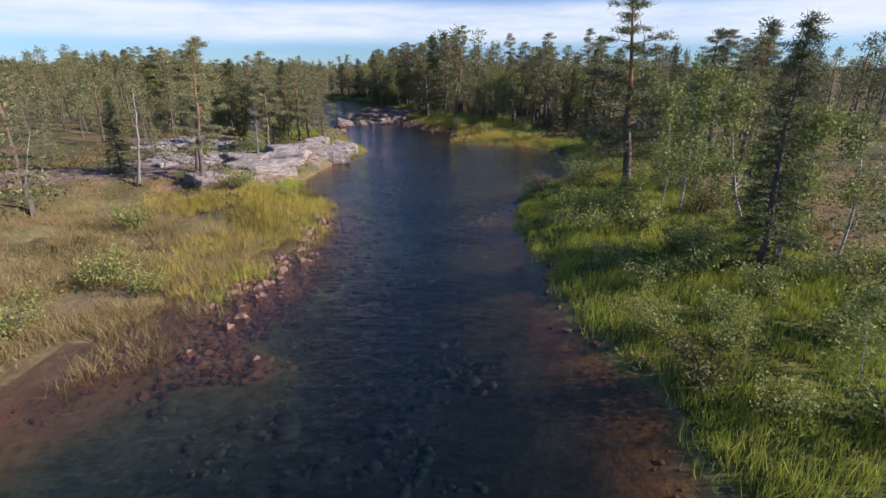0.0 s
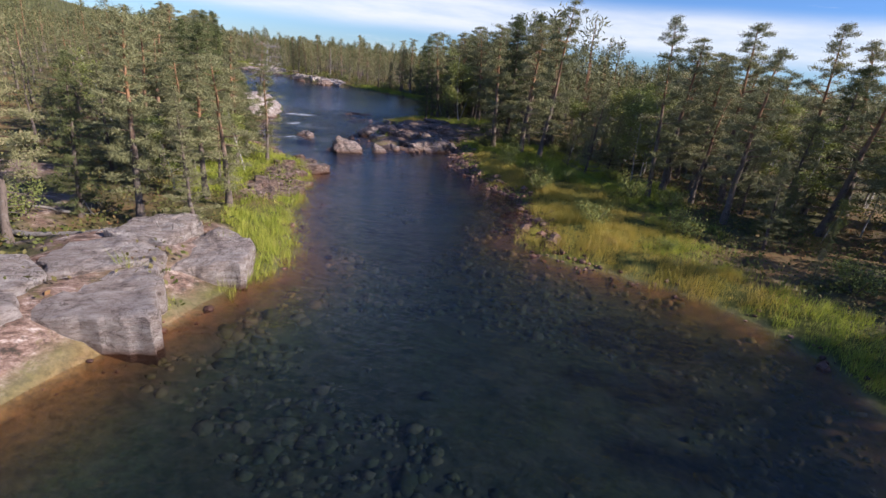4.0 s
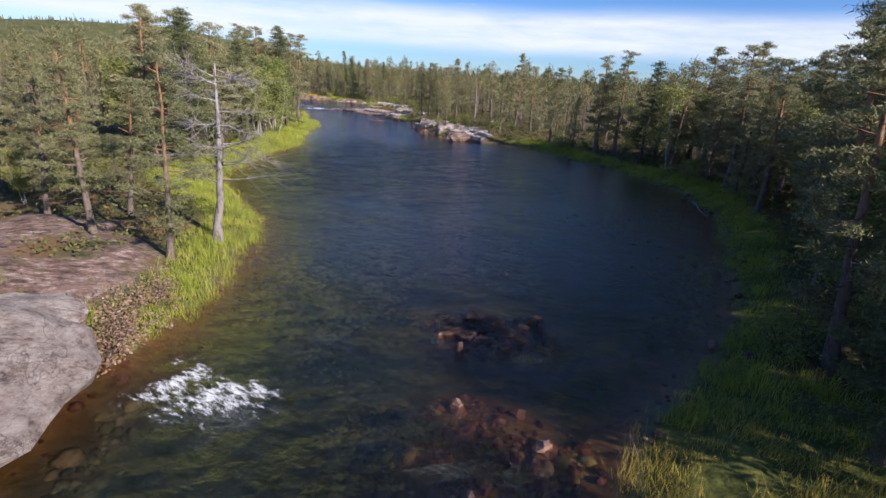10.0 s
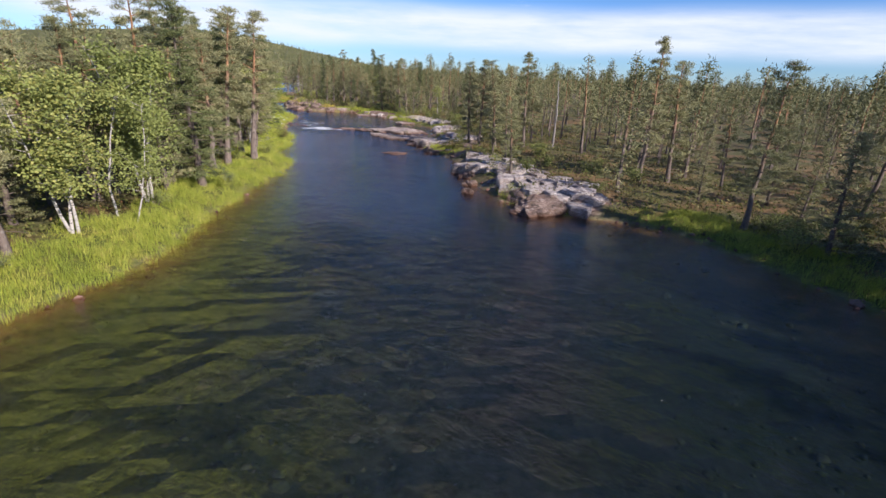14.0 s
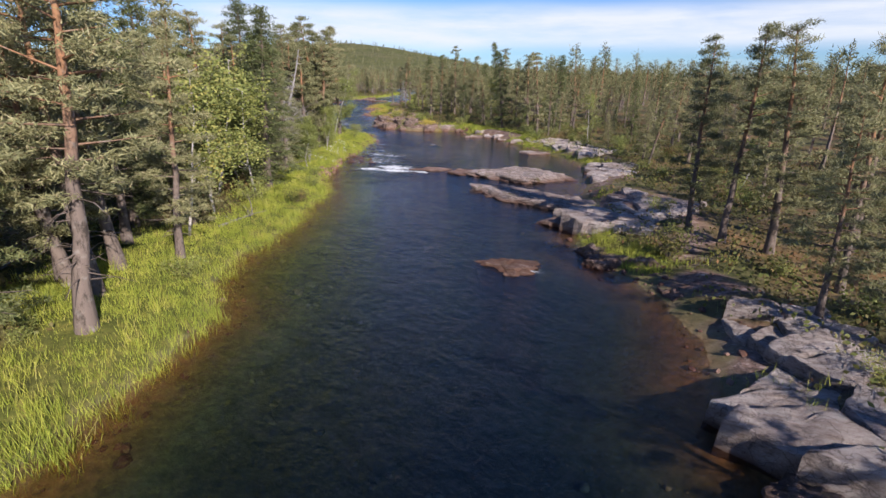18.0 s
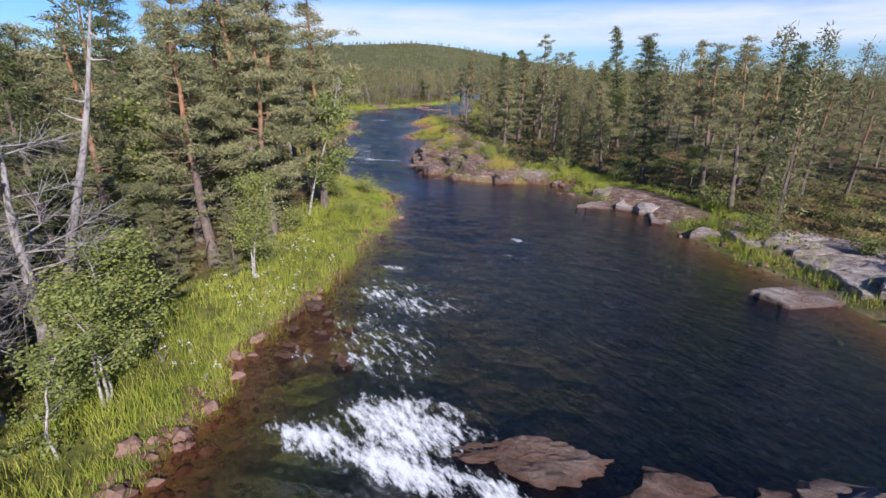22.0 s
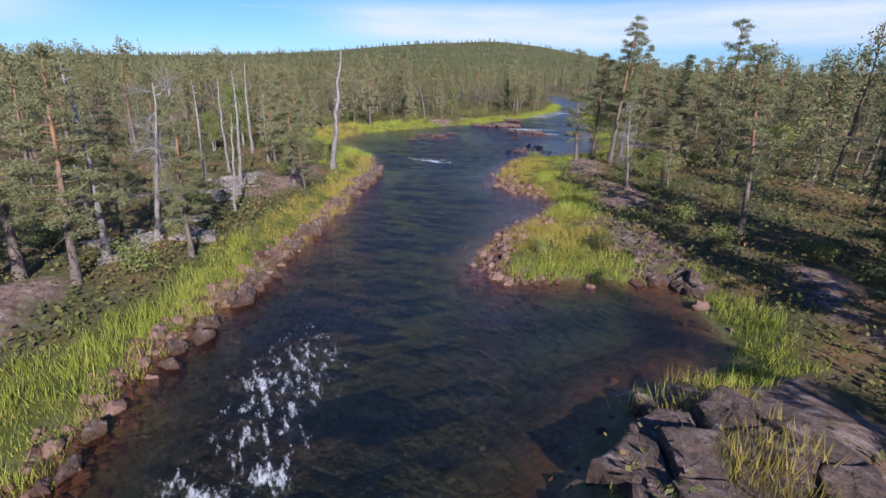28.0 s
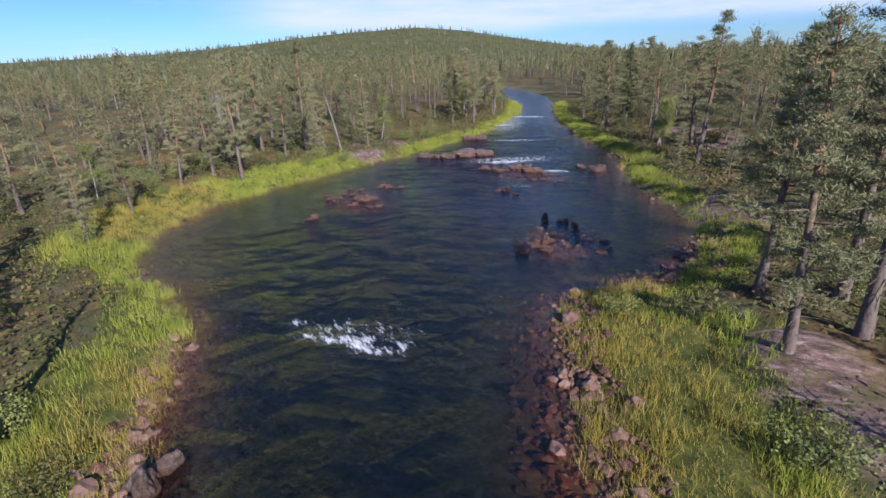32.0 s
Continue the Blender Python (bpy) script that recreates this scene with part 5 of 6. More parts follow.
BOULDERS += [(-33.9, 81.0, 3.4, 3.0, 50, 2.1), (-34.8, 84.0, 2.1, 1.7, 70, 1.6), (-34.2, 77.6, 2.6, 1.2, 30, 0.6), (-84.0, 162.6, 3.3, 2.0, 38, 0.5), (-81.4, 165.0, 2.2, 1.5, 30, 0.4), (-87.2, 160.6, 1.3, 1.0, 30, 0.2), (-78.3, 157.6, 3.6, 1.5, 4, 0.45), (-75.6, 158.4, 1.8, 1.3, 20, 0.5), (-80.6, 157.6, 1.3, 0.9, 10, 0.3), (-72.8, 155.2, 1.5, 0.8, 30, 0.3), (-90, 158.9, 1.6, 0.6, 50, 0.1), (-121.3, 175.2, 1.6, 0.9, 20, 0.25), (-119.6, 174.7, 1.2, 0.8, 60, 0.15), (-198.5, 222, 3, 1.2, 40, 0.5), (-179, 219, 1.8, 0.8, 20, 0.4), (-177.5, 209, 1.0, 0.6, 0, 0.25)]
BOULDERS += [(-15.4, 58.9, 1.1, 0.7, 50, 0.5), (-14.9, 60.9, 1.2, 0.6, 60, 0.55), (-14.2, 54.0, 0.9, 0.7, 60, 0.4)]
BOULDERS += [(-23.2, 66.5, 1.2, 0.8, 40, 0.5), (-20.9, 65.3, 0.8, 0.6, 63, 0.4), (-19.3, 63.6, 1.3, 0.8, 86, 0.55), (-15.6, 62.4, 1.0, 0.45, 109, 0.4), (-15.5, 61.7, 1.1, 0.6, 132, 0.5), (-16.9, 63.5, 0.6, 0.4, 155, 0.3)]
rock_rs = np.random.RandomState(17)
for q in range(38):
    w, r, s = rock_rs.uniform(0, 6.28), math.sqrt(rock_rs.uniform()), rock_rs.uniform(0.4, 1.5) ** 1.2
    BOULDERS.append((-12.6 + 4.2 * r * math.cos(w) - 1.5 * r * math.sin(w), 80.4 + 5.8 * r * math.sin(w), s, s * rock_rs.uniform(0.6, 0.9), rock_rs.uniform(0, 180), rock_rs.uniform(0.5, 1.1)))
for cx, cy, ca, cb, count, low, high in ((-138.4, 192.0, 2.6, 1.4, 36, 0.25, 0.8), (-150, 196.5, 3.0, 1.2, 18, 0.25, 0.7), (-156.5, 203.5, 2.6, 1.4, 16, 0.3, 0.9), (-157, 183.0, 7, 0.7, 44, 0.14, 0.36), (-144, 175.8, 7, 0.7, 44, 0.14, 0.36), (-130, 168.2, 6, 0.6, 26, 0.14, 0.34)):
    for q in range(count):
        w, r, s = rock_rs.uniform(0, 6.28), math.sqrt(rock_rs.uniform()), rock_rs.uniform(low, high)
        BOULDERS.append((cx + ca * r * math.cos(w), cy + cb * r * math.sin(w) - 0.55 * ca * r * math.cos(w), s, s * rock_rs.uniform(0.55, 0.9), rock_rs.uniform(0, 180), rock_rs.uniform(0.3, 0.7)))
# clusters of small stones that break the surface: centre, half-lengths, count
for cx, cy, ca, cb, count in ((-24.4, 93.6, 1.6, 1.0, 34), (-23.2, 95.0, 0.9, 0.5, 9), (-11.8, 74.4, 2.2, 2.0, 22), (-16.6, 77.5, 2.0, 2.5, 16), (-97.6, 157.0, 2.4, 1.6, 14), (-168.5, 205, 2.5, 3, 18), (-183, 200, 3.5, 2.5, 16), (-182, 214, 5, 2, 20)):
    for q in range(count):
        w, r = rock_rs.uniform(0, 6.28), math.sqrt(rock_rs.uniform())
        s = rock_rs.uniform(0.13, 0.34)
        BOULDERS.append((cx + ca * r * math.cos(w), cy + cb * r * math.sin(w), s, s * rock_rs.uniform(0.6, 1.0), rock_rs.uniform(0, 180), rock_rs.uniform(0.02, 0.13)))


def place_rock(x, y, a, b, turn, h):
    flat = h < 0.55 * max(a, b)
    pale = y < 50 or h > 1.4
    me = (PALE_BLOCK if flat else PALE_ROUND)[rock_rs.randint(3)] if pale else (BLOCK if flat else ROUND)[rock_rs.randint(5)]
    if -22 < x < -6 and 66 < y < 90:
        me = PINK_ROUND[rock_rs.randint(4)]
    if max(a, b) > 1.5 and flat and not pale:
        me = STREAK_BLOCK[rock_rs.randint(3)]
    ob = new("rock_slab" if flat else "boulder", me)
    base = max(-0.12, float(ground_z(x, y)) * 0.5) if h > 0.5 else -0.1
    top = max(h, float(ground_z(x, y)) * 0.8 + 0.35 * h)
    top = top * ((0.72 if max(a, b) > 0.7 else 0.5) if y > 60 and h < 1.4 else 1.0)
    sz = (top - base) / 0.78 / 1.3 + (0.42 if max(a, b) > 0.5 else 0.1)
    ob.matrix_basis = Matrix.Translation((x, y, top - 0.76 * sz)) @ Matrix.Rotation(radians(turn), 4, "Z") @ Matrix.Diagonal((a * 1.16, b * 1.2, sz, 1))
    tagged(ob, "flat slab of pinkish grey rock at the water" if flat else "grey-pink boulder with pale lichen in the river", "rock", "rocks in and by the river")


for spec in BOULDERS:
    if spec[0] > -165 or spec[2] < 0.5:
        place_rock(*spec)
        continue
    # upstream: low broken ledges
    for q in range(5):
        a, w = spec[2] * rock_rs.uniform(0.2, 0.45), radians(spec[4])
        u, v = rock_rs.uniform(-1.1, 1.1) * spec[2], rock_rs.uniform(-0.9, 0.9) * spec[3]
        place_rock(spec[0] + u * math.cos(w) - v * math.sin(w), spec[1] + u * math.sin(w) + v * math.cos(w), a, a * rock_rs.uniform(0.5, 0.9), rock_rs.uniform(0, 180), 0.7 * spec[5] * rock_rs.uniform(0.5, 1.2))


def clip_cell(poly, p, q):
    """The part of a polygon nearer to p than to q."""
    m, n = (p + q) / 2, q - p
    out = []
    for a, b in zip(poly, poly[1:] + poly[:1]):
        da, db = (a - m) @ n, (b - m) @ n
        if da <= 0:
            out.append(a)
        if da * db < 0:
            out.append(a + (b - a) * (da / (da - db)))
    return out


def block_mesh(poly, rs, rise, bottom, tilt, mat):
    """A broken slab of bedrock on that outline: steep, ragged sides and an uneven, worn top."""
    c = np.mean(poly, 0)
    rim = []
    for p, q in zip(poly, np.roll(poly, -1, 0)):
        m = max(1, int(np.hypot(*(q - p)) / 0.22))
        rim += [p + (q - p) * s / m for s in range(m)]
    rim = np.array(rim)
    n, seed = len(rim), rs.randint(50)
    rows = []
    for shrink, down in ((1.03, None), (1.0, 0.26), (0.985, 0.09), (0.95, 0.025), (0.84, 0.0), (0.66, 0.0), (0.44, 0.0), (0.22, 0.0)):
        f = shrink + (0.20 * (vnoise(rim[:, 0], rim[:, 1], 0.45, seed) - 0.6) + rs.normal(0, 0.012, n) if shrink > 0.8 else 0)
        xy = c + (rim - c) * np.reshape(f, (-1, 1))
        top = rise + (xy - c) @ tilt + 0.34 * (fbm(xy[:, 0], xy[:, 1], 1.1, 3, seed) - 0.5) + 0.10 * np.floor(3 * vnoise(xy[:, 0] + 2 * xy[:, 1], xy[:, 1], 0.8, seed + 1)) / 3
        rows.append(np.c_[xy, np.full(n, bottom) if down is None else top - down])
    verts = np.concatenate(rows + [[(*c, rise)]])
    last = len(rows) - 1
    faces = [(k * n + s, k * n + (s + 1) % n, (k + 1) * n + (s + 1) % n, (k + 1) * n + s) for k in range(last) for s in range(n)]
    faces += [(last * n + s, last * n + (s + 1) % n, (last + 1) * n) for s in range(n)]
    me = bpy.data.meshes.new("slab")
    me.from_pydata(verts, [], faces)
    me.materials.append(mat)
    return me


def outcrop(x, y, a, b, turn, gap, seed, label, lift=0.2, wet=-0.5, tip=0.04):
    """Bedrock split by frost into slabs that lie side by side."""
    rs = np.random.RandomState(seed)
    c, n = math.cos(radians(turn)), math.sin(radians(turn))
    pts = []
    for _ in range(1500):
        u, v = rs.uniform(-1.15, 1.15, 2)
        p = np.array([x + u * a * c - v * b * n, y + u * a * n + v * b * c])
        if all(np.hypot(*(p - q)) > gap * rs.uniform(0.45, 1.5) for q, _ in pts):
            pts.append((p, u * u + v * v))
    top = new("bedrock_outcrop")
    for p, out in pts:
        if out > 1 or float(sample(DD, p[0], p[1])) < wet:
            continue
        r = gap * 1.4
        poly = [p + np.array(q) * r for q in ((-1, -1), (1, -1), (1, 1), (-1, 1))]
        for q, _ in pts:
            if q is not p and np.hypot(*(q - p)) < 3.2 * gap and len(poly) > 2:
                poly = clip_cell(poly, p, q)
        if len(poly) < 3:
            continue
        z = max(float(ground_z(*p)), 0.0)
        me = block_mesh(np.array(poly), rs, z + lift * rs.uniform(0.2, 1.3), min(z - 0.5, -0.3), rs.normal(0, tip, 2), ROCK if label is BROWN else ROCK_PALE)
        child("slab", me, top)
    tagged(top, label, "bedrock", "bedrock outcrops on the banks")


PALE, BROWN = "pale grey bedrock split into slabs on the shore", "brown-pink bedrock split into slabs beside the river"
outcrop(-13.2, 38, 2.8, 9.2, -10, 2.6, 1, PALE, 0.30, 0.2)
outcrop(-149, 171.6, 3.2, 1.3, -30, 1.1, 15, PALE, 0.12)
outcrop(-157.5, 175.6, 3.0, 1.2, -25, 1.0, 16, PALE, 0.12)
outcrop(-138.5, 165.6, 3.0, 1.2, -20, 1.1, 17, PALE, 0.12)
outcrop(-25, 44, 4.5, 2.4, 10, 1.5, 18, PALE, 0.16)
outcrop(-20, 37, 4, 3, 20, 1.3, 2, PALE, 0.12)
outcrop(-14.7, 56.5, 0.9, 4.8, 20, 0.6, 3, BROWN, 0.15)
outcrop(-12.8, 80.8, 4.4, 6.0, 15, 1.9, 4, BROWN, 0.18, -0.5, 0.06)
outcrop(-50, 141, 4.6, 2.8, -30, 1.15, 5, PALE, 0.26, -0.7)
outcrop(-57, 146.4, 6.2, 2.2, -42, 1.15, 6, PALE, 0.24, -0.6)
outcrop(-70.4, 158.6, 5.0, 1.5, -50, 1.6, 13, PALE, 0.14)
outcrop(-79.5, 168.2, 4.2, 1.4, -46, 1.5, 14, PALE, 0.14)
outcrop(-90, 176.6, 8, 1.5, -22, 1.9, 7, PALE, 0.05)
outcrop(-126.2, 179.8, 6.4, 3.1, -45, 1.0, 8, BROWN, 0.25)
outcrop(-118.6, 177.4, 4.2, 2.2, -5, 1.25, 9, BROWN, 0.3)
outcrop(-103, 179.6, 4, 1.3, -10, 1.7, 10, PALE, 0.05)
outcrop(-139.5, 191.3, 3.4, 1.4, -30, 0.7, 11, BROWN, 0.06)
outcrop(-148.5, 196.6, 2.6, 1.0, -30, 0.7, 12, BROWN, 0.06)


# ---- loose stones ----
ICO = None


def stone_arrays(seed, rings=1):
    global ICO
    if ICO is None:
        bm = bmesh.new()
        bmesh.ops.create_icosphere(bm, subdivisions=rings, radius=1.0)
        ICO = np.array([v.co[:] for v in bm.verts]), np.array([[v.index for v in f.verts] for f in bm.faces])
        bm.free()
    rs = np.random.RandomState(seed)
    v = ICO[0] * rs.uniform(0.68, 1.15, (len(ICO[0]), 1)) * rs.uniform(0.7, 1.2, 3) * (1, 1, 0.7)
    return v, ICO[1]


STONES = [stone_arrays(s) for s in range(200, 209)]
ICO = None
ROUNDER = [stone_arrays(s, 2) for s in range(200, 209)]


def stone_stuff(name, xs, ys, sizes, mat, label, sink=0.25):
    rs = np.random.RandomState(len(xs))
    zs, vs, fs, n = ground_z(xs, ys), [], [], 0
    for x, y, z, s in zip(xs, ys, zs, sizes):
        v, f = (ROUNDER if s > 0.24 else STONES)[rs.randint(9)]
        w = rs.uniform(0, 6.28)
        m = np.array([[math.cos(w), math.sin(w), 0], [-math.sin(w), math.cos(w), 0], [0, 0, 1.0]])
        vs.append(v @ m * s + (x, y, z + s * sink)), fs.append(f + n)
        n += len(v)
    tagged(new(name, mesh_np(name, np.concatenate(vs), np.concatenate(fs), mat, mat is BEDSTONE)), label, "stones", kind="stuff")


def strewn(rs, count, accept, box=(-232, 26, 4, 258)):
    xs, ys = rs.uniform(box[0], box[1], count), rs.uniform(box[2], box[3], count)
    ok = accept(xs, ys)
    return xs[ok], ys[ok]


# stony edges: centre, half-lengths, turn
COBBLES = [(-22.3, 88.8, 2.8, 2.0, -30), (-168.5, 205, 2.8, 3.2, 0), (-182, 214, 5, 2.4, 0), (-5.8, 17, 2.6, 7.5, 0), (-1.4, 60, 2.2, 8, 25), (-6.5, 72, 2, 7, 10), (-24.5, 93.5, 3.5, 2.5, -30), (-97, 155, 1.2, 9, 45), (-110, 166, 6, 2.5, -30), (-130, 168.5, 12, 1.8, -20), (-150, 179, 14, 2.0, -30), (-166, 187, 5, 2, -30),
           (-140, 184.5, 3.5, 1.8, -40), (-142, 190.5, 4, 1.4, -10), (-156, 193.5, 5, 1.6, -35), (-161, 197.5, 4, 1.8, -45), (-182, 199, 5, 1.6, -50), (-170, 206, 3, 2.5, -0), (-111, 181.5, 2.4, 1.5, -0), (-163, 206, 2, 5, 0)]


def strewn_in(rs, shapes, per_m2, ragged=0.5):
    """Places strewn over ellipses, thinning out to their rims."""
    xs, ys = [], []
    for s in shapes:
        n = int(math.pi * s[2] * s[3] * per_m2 * 1.6)
        r, w = np.sqrt(rs.uniform(0, 1.6, n)), rs.uniform(0, 6.283, n)
        u, v = r * np.cos(w) * s[2], r * np.sin(w) * s[3]
        c, t = math.cos(radians(s[4])), math.sin(radians(s[4]))
        ok = rs.rand(n) < 1.3 - r
        xs.append((s[0] + u * c - v * t)[ok]), ys.append((s[1] + u * t + v * c)[ok])
    return np.concatenate(xs), np.concatenate(ys)


stone_rs = np.random.RandomState(23)
CX, CY = strewn_in(stone_rs, COBBLES, 48)
more_x, more_y = strewn_in(stone_rs, [(-5.6, 17, 2.2, 8, 0), (-6.4, 72, 1.4, 7, 10), (-143, 187, 5, 1.6, -40), (-152, 193.5, 5, 1.1, -25), (-150, 178.7, 16, 1.1, -30), (-130, 168.3, 11, 0.9, -8), (-164, 186, 5, 1.0, -25)], 110)
rim_x, rim_y = strewn(stone_rs, 420000, lambda x, y: (sample(DD, x, y) > -1.0) & (sample(DD, x, y) < 0.25) & (stone_rs.rand(len(x)) < 1.4 * fbm(x, y, 4, 3, 93) - 0.2))
CX, CY = np.r_[CX, more_x, rim_x[:11000]], np.r_[CY, more_y, rim_y[:11000]]
keep = ((sample(DD, CX, CY) > -2.4) | (ground_z(CX, CY) > -0.3)) & (sample(DD, CX, CY) < 0.9)
CX, CY = CX[keep], CY[keep]
CS = stone_rs.gamma(2.4, 0.033, len(CX)).clip(0.045, 0.30)
big = np.argsort(-CS)
ground = bpy.data.objects["ground"]
STONE_MESHES = [mesh_np("stone", v, f, STONE) for v, f in ROUNDER]
for k in big[:280]:
    ob = child("stone", STONE_MESHES[stone_rs.randint(9)], ground)
    s = float(CS[k])
    ob.matrix_basis = Matrix.Translation((CX[k], CY[k], float(ground_z(CX[k], CY[k])) + s * 0.3)) @ Matrix.Rotation(stone_rs.uniform(0, 6.28), 4, "Z") @ Matrix.Diagonal((s, s, s, 1))
rest = stone_rs.permutation(big[280:])[:34000]
stone_stuff("cobbles", CX[rest], CY[rest], CS[rest], STONE, "rusty brown cobbles along the water's edge")


grain_rs = np.random.RandomState(61)


def on_bed(x, y):
    d = sample(DD, x, y)
    return (d < -1.2) & (d > -14) & (fbm(x, y, 5, 3, 52) + 0.10 * (grain_rs.rand(len(x)) - 0.5) > 0.50)


BX, BY = strewn(stone_rs, 150000, on_bed)
NX, NY = strewn(stone_rs, 26000, on_bed, (-16, 12, 8, 78))
MX, MY = strewn(stone_rs, 30000, on_bed, (-40, -14, 80, 106))
BX, BY = np.r_[BX[:9000], NX[:9000], MX[:6000]], np.r_[BY[:9000], NY[:9000], MY[:6000]]
stone_stuff("river_bed_stones", BX, BY, stone_rs.gamma(4.0, 0.030, len(BX)).clip(0.06, 0.30), BEDSTONE, "algae-covered stones on the river bed", -0.05)


# ---- grass, sedge and heath ----
def blades(name, xs, ys, tall, wide, mat, label, per=13, lean=0.28):
    """Tufts of blades, each one a bent sliver."""
    rs = np.random.RandomState(len(xs))
    x, y = np.repeat(xs, per) + rs.normal(0, 0.13, len(xs) * per), np.repeat(ys, per) + rs.normal(0, 0.13, len(xs) * per)
    z = ground_z(x, y) - 0.04 + 0.24 * sample(RK, x, y)
    h = np.repeat(tall, per) * rs.uniform(0.55, 1.25, len(x))
    w = rs.uniform(0, 6.28, len(x))
    sx, sy = np.cos(w) * wide, np.sin(w) * wide
    lx, ly = rs.normal(0, lean, len(x)) * h, rs.normal(0, lean, len(x)) * h
    a, b = np.stack([x - sx, y - sy, z], 1), np.stack([x + sx, y + sy, z], 1)
    d = np.stack([x + lx, y + ly, z + h], 1)
    v = np.stack([a, b, d], 1).reshape(-1, 3)
    tagged(new(name, mesh_np(name, v, np.arange(len(v)).reshape(-1, 3), mat)), label, "grass", kind="stuff")


# places where the sedge has turned yellow
YELLOW = [(3.2, 58.5, 3.4, 5.0, 25), (-1.0, 66.5, 2.2, 4.5, 30), (6.5, 51.8, 4, 1.6, -20), (9.5, 34, 2.2, 2.4, 0), (13, 41, 1.6, 6, 10), (-4.5, 72, 1.4, 3.5, 15), (-9, 22, 3.4, 6.5, 0), (-11, 27, 4, 2.4, 0), (-15, 27, 5, 2, 0), (3, 57, 4.5, 3, -0), (1.5, 53.5, 4, 1.2, -0), (0.5, 63.5, 5, 3, -45), (-16.5, 89.5, 3, 3, -0), (-143.5, 188.3, 3.6, 3.2, -40), (-158.5, 197, 5.5, 2.6, -40), (-126.5, 180.5, 6, 1.2, -40), (-117, 179.6, 5, 1.4, -20),
          (-151, 193.8, 2, 1.2, -40), (-136, 184, 2, 0.8, -0), (-153, 180, 9, 1.6, -30), (-128, 166.6, 9, 1.6, -15), (-166, 186, 4, 1.6, -25), (-187, 188, 6, 2.4, -40), (-163.5, 203, 2, 3, 0), (-178, 220, 3, 1.5, -40), (-191.5, 214.5, 2, 1.2, -40)]
grass_rs = np.random.RandomState(29)


def grassy(x, y):
    d = sample(DD, x, y)
    return (sample(LUSH, x, y) > grass_rs.rand(len(x)) * 0.7) & (mask(x, y, YELLOW) < 0.5) & (d > -0.15) & (fbm(x, y, 2.2, 3, 71) > 0.20)


def yellowed(x, y):
    d = sample(DD, x, y)
    return (d > -0.5) & (d < 9) & (fbm(x, y, 1.5, 3, 72) > 0.3)


gx, gy = strewn(grass_rs, 1100000, grassy)
gx, gy = gx[:56000], gy[:56000]
blades("green_grass", gx, gy, 0.20 + 0.8 * np.clip(fbm(gx, gy, 1.3, 3, 73) - 0.28, 0, 1), 0.0105, GRASS_G, "tall bright green grass along the banks")
gx, gy = strewn_in(grass_rs, YELLOW, 26)
ok = yellowed(gx, gy)
gx, gy = gx[ok][:17000], gy[ok][:17000]
blades("yellow_sedge", gx, gy, 0.14 + 0.9 * np.clip(fbm(gx, gy, 1.2, 3, 74) - 0.25, 0, 1), 0.0085, SEDGE_Y, "yellow autumn sedge at the water's edge")


fx, fy = strewn_in(grass_rs, [(-101, 156.3, 2.6, 1.6, 40), (-97.5, 153.2, 2.4, 1.0, 40), (-104, 158.6, 2.0, 1.0, 40)], 4)
ok = sample(DD, fx, fy) > 0.3
fx, fy = fx[ok], fy[ok]
fv, ff = leaves(np.random.RandomState(6), np.stack([fx, fy, ground_z(fx, fy) + 0.42], 1), 7, 0.05, 0.034)
COTTON = make_leaf("cotton_heads", ((0.0, (0.6, 0.58, 0.52)), (1.0, (0.78, 0.76, 0.70))))
tagged(new("cotton_grass", mesh_np("cotton_grass", fv, ff, COTTON)), "white seed heads of cotton grass in the bank grass", "flowers", kind="stuff")


def marsh(x, y):
    d = sample(DD, x, y)
    return (mask(x, y, MARSH) > 0.2) & (d > -1.5) & (fbm(x, y, 2.0, 3, 75) > 0.45)


gx, gy = strewn_in(grass_rs, MARSH, 44)
ok = marsh(gx, gy)
gx, gy = gx[ok], gy[ok]
blades("marsh_sedge", gx, gy, 0.35 + 0.3 * fbm(gx, gy, 2.0, 3, 76), 0.010, SEDGE_T, "sparse tan sedge standing in shallow water", 6, 0.5)


def heathy(x, y):
    d = sample(DD, x, y)
    return (d > 0.4) & (d < 22) & (sample(RK, x, y) < 0.35) & (sample(LUSH, x, y) < 0.3) & (mask(x, y, MARSH) < 0.3) & (fbm(x, y, 3.0, 3, 81) > 0.30) & (grass_rs.rand(len(x)) < np.exp(-d / 18))


hx, hy = strewn(grass_rs, 560000, heathy)
hx, hy = hx[:60000], hy[:60000]
hz = ground_z(hx, hy)
hv, hf = leaves(np.random.RandomState(3), np.stack([hx, hy, hz + 0.13], 1), 6, 0.24, 0.085)
tagged(new("heath", mesh_np("heath", hv, hf, HEATH)), "low heath of bilberry and heather, partly red", "heath", kind="stuff")


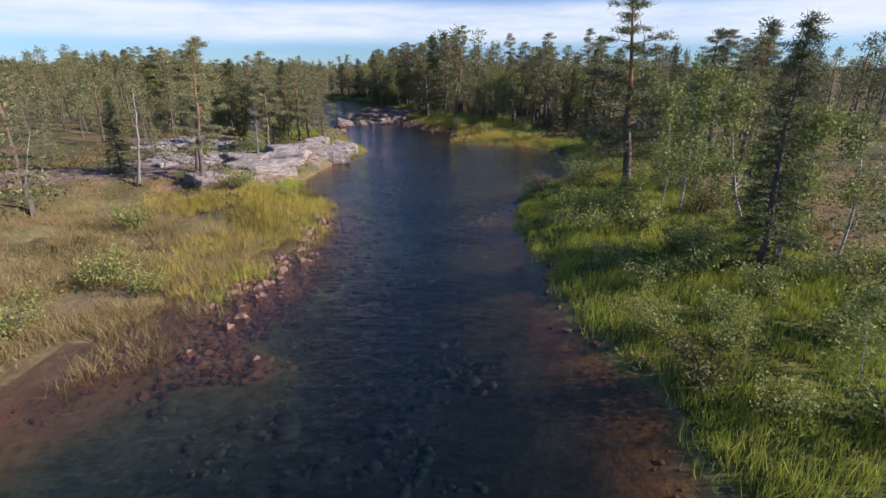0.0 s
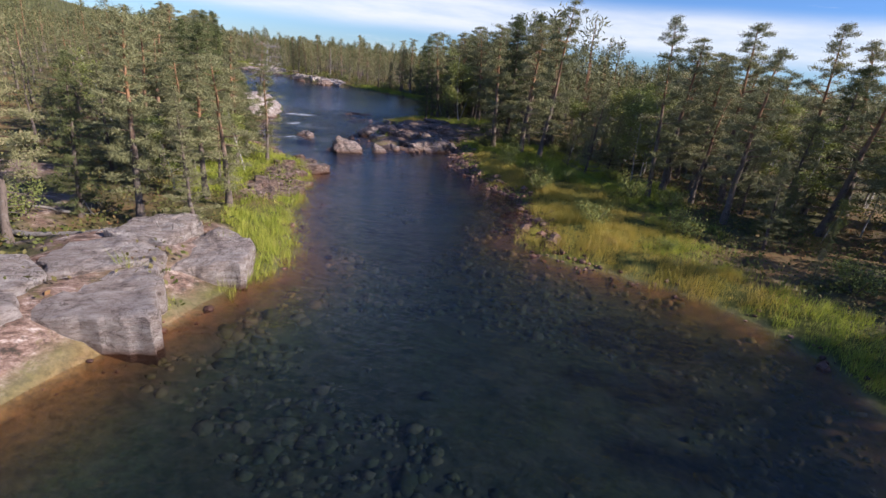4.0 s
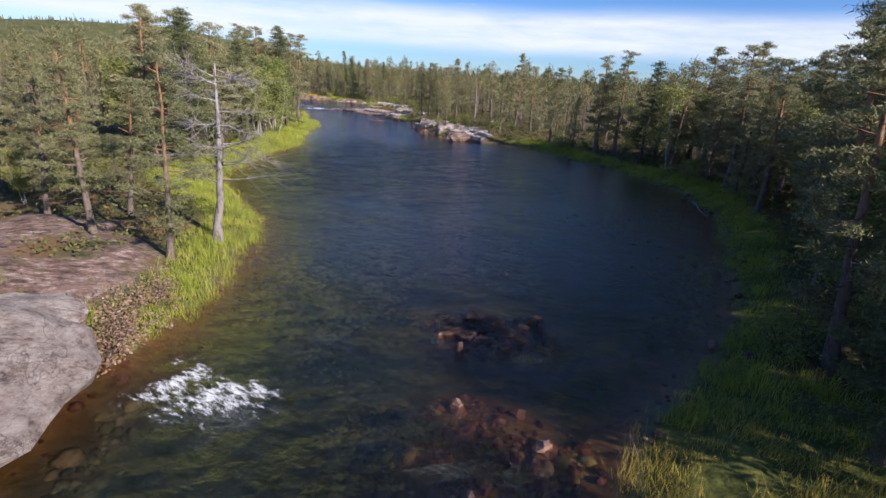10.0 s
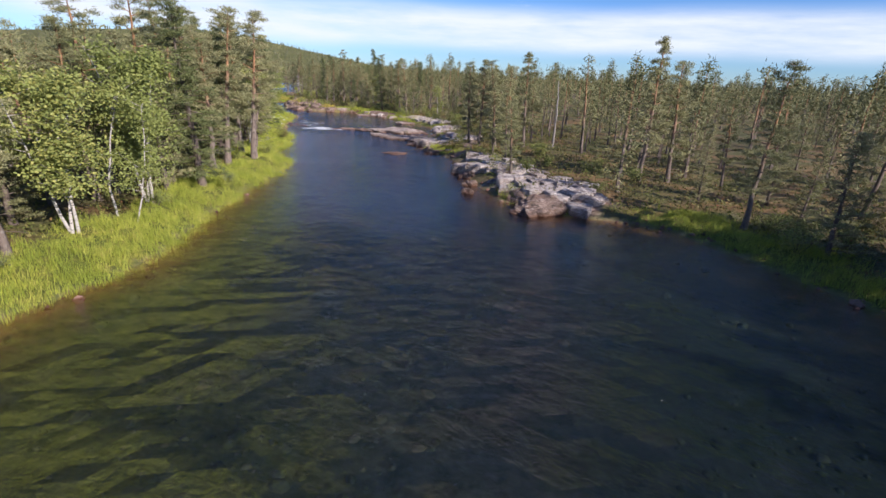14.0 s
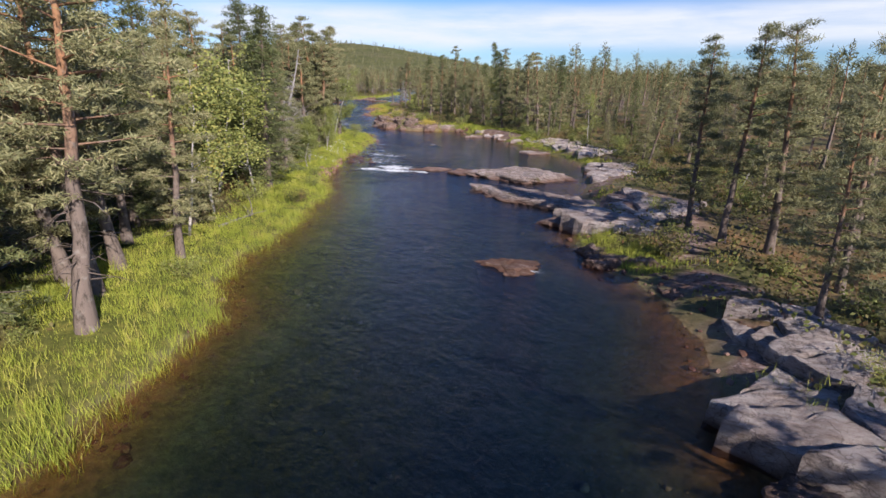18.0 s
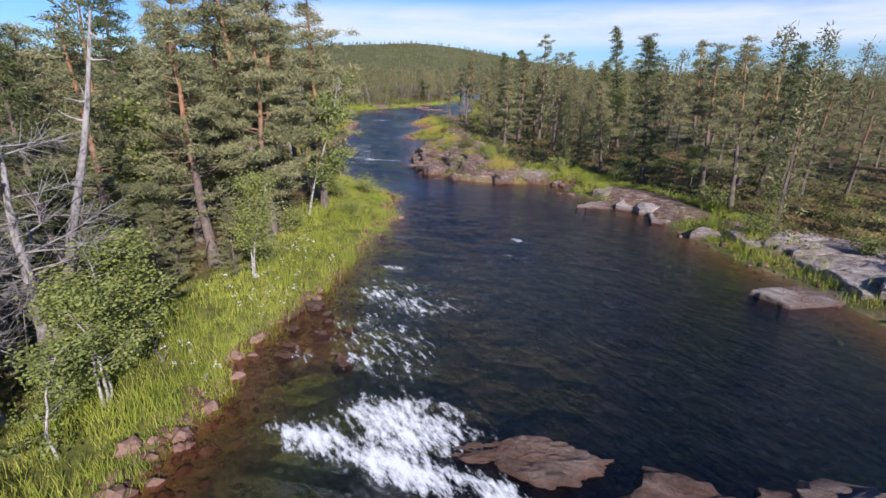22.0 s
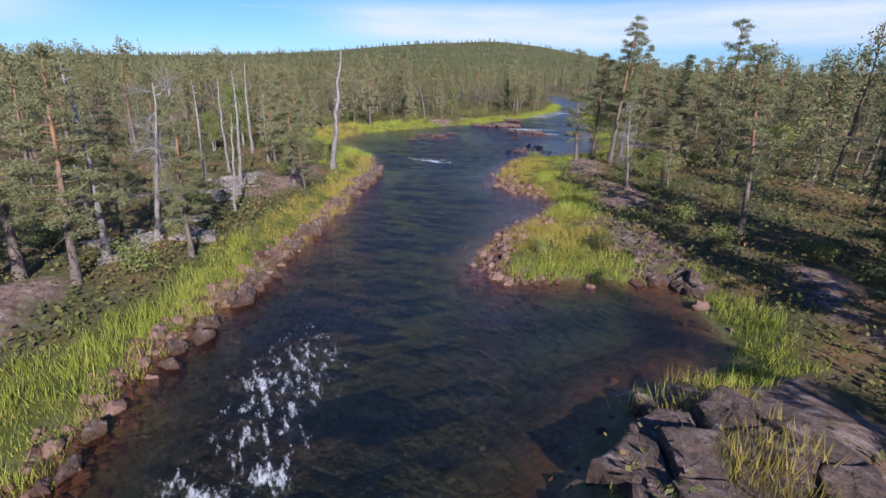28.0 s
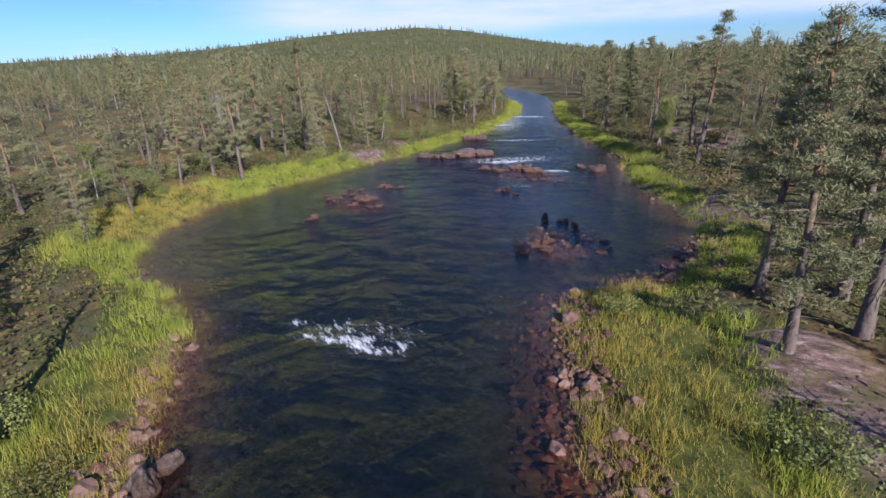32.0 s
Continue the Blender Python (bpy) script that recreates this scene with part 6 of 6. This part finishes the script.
# ---- shrubs ----
def shrub(seed, mat):
    rs = np.random.RandomState(seed)
    tv, tf, cen = [], [], []
    for q in range(11):
        w, L, up = rs.uniform(0, 6.28), rs.uniform(0.7, 1.3), rs.uniform(0.8, 2.2)
        way = np.array([math.cos(w), math.sin(w), up]) / math.hypot(1, up)
        p = [np.zeros(3) - (0, 0, 0.1), way * L * 0.5 + rs.normal(0, 0.05, 3), way * L + rs.normal(0, 0.07, 3)]
        tube(p, [0.018, 0.012, 0.004], 3, tv, tf)
        for f in (0.35, 0.55, 0.75, 0.9, 1.0):
            cen.append(way * L * f + rs.normal(0, 0.09, 3))
    cv, cf = leaves(rs, np.array(cen), 24, 0.14, 0.038)
    return [("stem", mesh_np("stem", tv, tf, SPRUCE_B)), ("foliage", mesh_np("foliage", cv, cf, mat))]


SHRUBS = [shrub(s, BIRCH_L) for s in (301, 302, 303)] + [shrub(304, HEATH), shrub(305, PINK_L)]


def shrubby(x, y):
    d = sample(DD, x, y)
    return (d > 1.2) & (d < 11) & (sample(RK, x, y) < 0.4) & (fbm(x, y, 6, 3, 91) > 0.42)


shrub_rs = np.random.RandomState(37)
for px, py in scatter(shrub_rs, 9000, 1.9, shrubby, [], (-200, 22, 6, 235))[:255] + scatter(shrub_rs, 600, 1.5, lambda x, y: (sample(DD, x, y) > 0.8) & (x > 3), [], (4, 15, 7, 36))[:48]:
    s = shrub_rs.uniform(0.6, 1.35)
    top = thing("shrub", SHRUBS[shrub_rs.choice(4, p=(0.32, 0.3, 0.23, 0.15))], "low leafy willow shrub among the bank grass", "shrub")
    top["group"] = "shrubs on the banks"
    top.matrix_basis = Matrix.Translation((px, py, float(ground_z(px, py)))) @ Matrix.Rotation(shrub_rs.uniform(0, 6.28), 4, "Z") @ Matrix.Diagonal((s * 1.15, s * 1.15, s, 1))


for px, py, s in ((-32.2, 85.9, 1.1), (-32.9, 87.0, 1.2), (-33.9, 88.4, 1.0), (4.9, 29.6, 0.8), (5.5, 30.6, 1.0), (4.6, 28.6, 0.7)):
    top = thing("shrub", SHRUBS[4], "pink leafy shrub at the water's edge", "shrub")
    top["group"] = "shrubs on the banks"
    top.matrix_basis = Matrix.Translation((px, py, float(ground_z(px, py)))) @ Matrix.Rotation(px * 7, 4, "Z") @ Matrix.Diagonal((s * 1.2, s * 1.2, s * 0.8, 1))


# ---- fallen trunks ----
def fallen(x1, y1, x2, y2, r, limbs, seed):
    rs = np.random.RandomState(seed)
    n, vs, fs = 7, [], []
    t = np.linspace(0, 1, n)
    xs, ys = x1 + (x2 - x1) * t + rs.normal(0, 0.06, n), y1 + (y2 - y1) * t + rs.normal(0, 0.06, n)
    zs = np.maximum(ground_z(xs, ys), 0.0) + r * 0.8
    zs = np.maximum(zs, np.interp(t, (0, 1), (zs[0], zs[-1])))
    path = np.stack([xs, ys, zs], 1)
    tube(path, np.interp(t, (0, 1), (r, r * 0.35)), 7, vs, fs)
    for q in range(limbs):
        p = path[rs.randint(2, n)]
        way = rs.normal(0, 1, 3)
        way[2] = abs(way[2])
        way /= np.linalg.norm(way)
        L = rs.uniform(0.4, 1.2)
        tube([p, p + way * L * 0.5 + rs.normal(0, 0.06, 3), p + way * L], [r * 0.35, r * 0.2, 0.006], 4, vs, fs)
    tagged(new("fallen_trunk", mesh_np("fallen_trunk", vs, fs, SNAG_B, True)), "bleached fallen pine trunk lying on the ground", "log", "fallen trunks")


for k, spec in enumerate([(-17.7, 43.7, -12.4, 44.9, 0.11, 6), (-19, 39.5, -14.6, 41, 0.09, 5), (17.5, 66.7, 22, 67.3, 0.10, 3), (23.8, 67.2, 30, 69.4, 0.10, 2), (-12.4, 91.4, -10.6, 89.9, 0.06, 8), (-19.9, 120, -18.9, 116, 0.07, 2), (-80, 131.3, -83.7, 134.4, 0.09, 6), (-78.6, 125.9, -79.6, 128.4, 0.09, 2),
                          (-81.9, 139.7, -83, 141.8, 0.08, 7), (-24, 33, -20, 30.5, 0.08, 4), (-21, 44, -17, 46.5, 0.09, 6), (-101, 152, -97.8, 152.6, 0.07, 6)]):
    fallen(*spec, 400 + k)
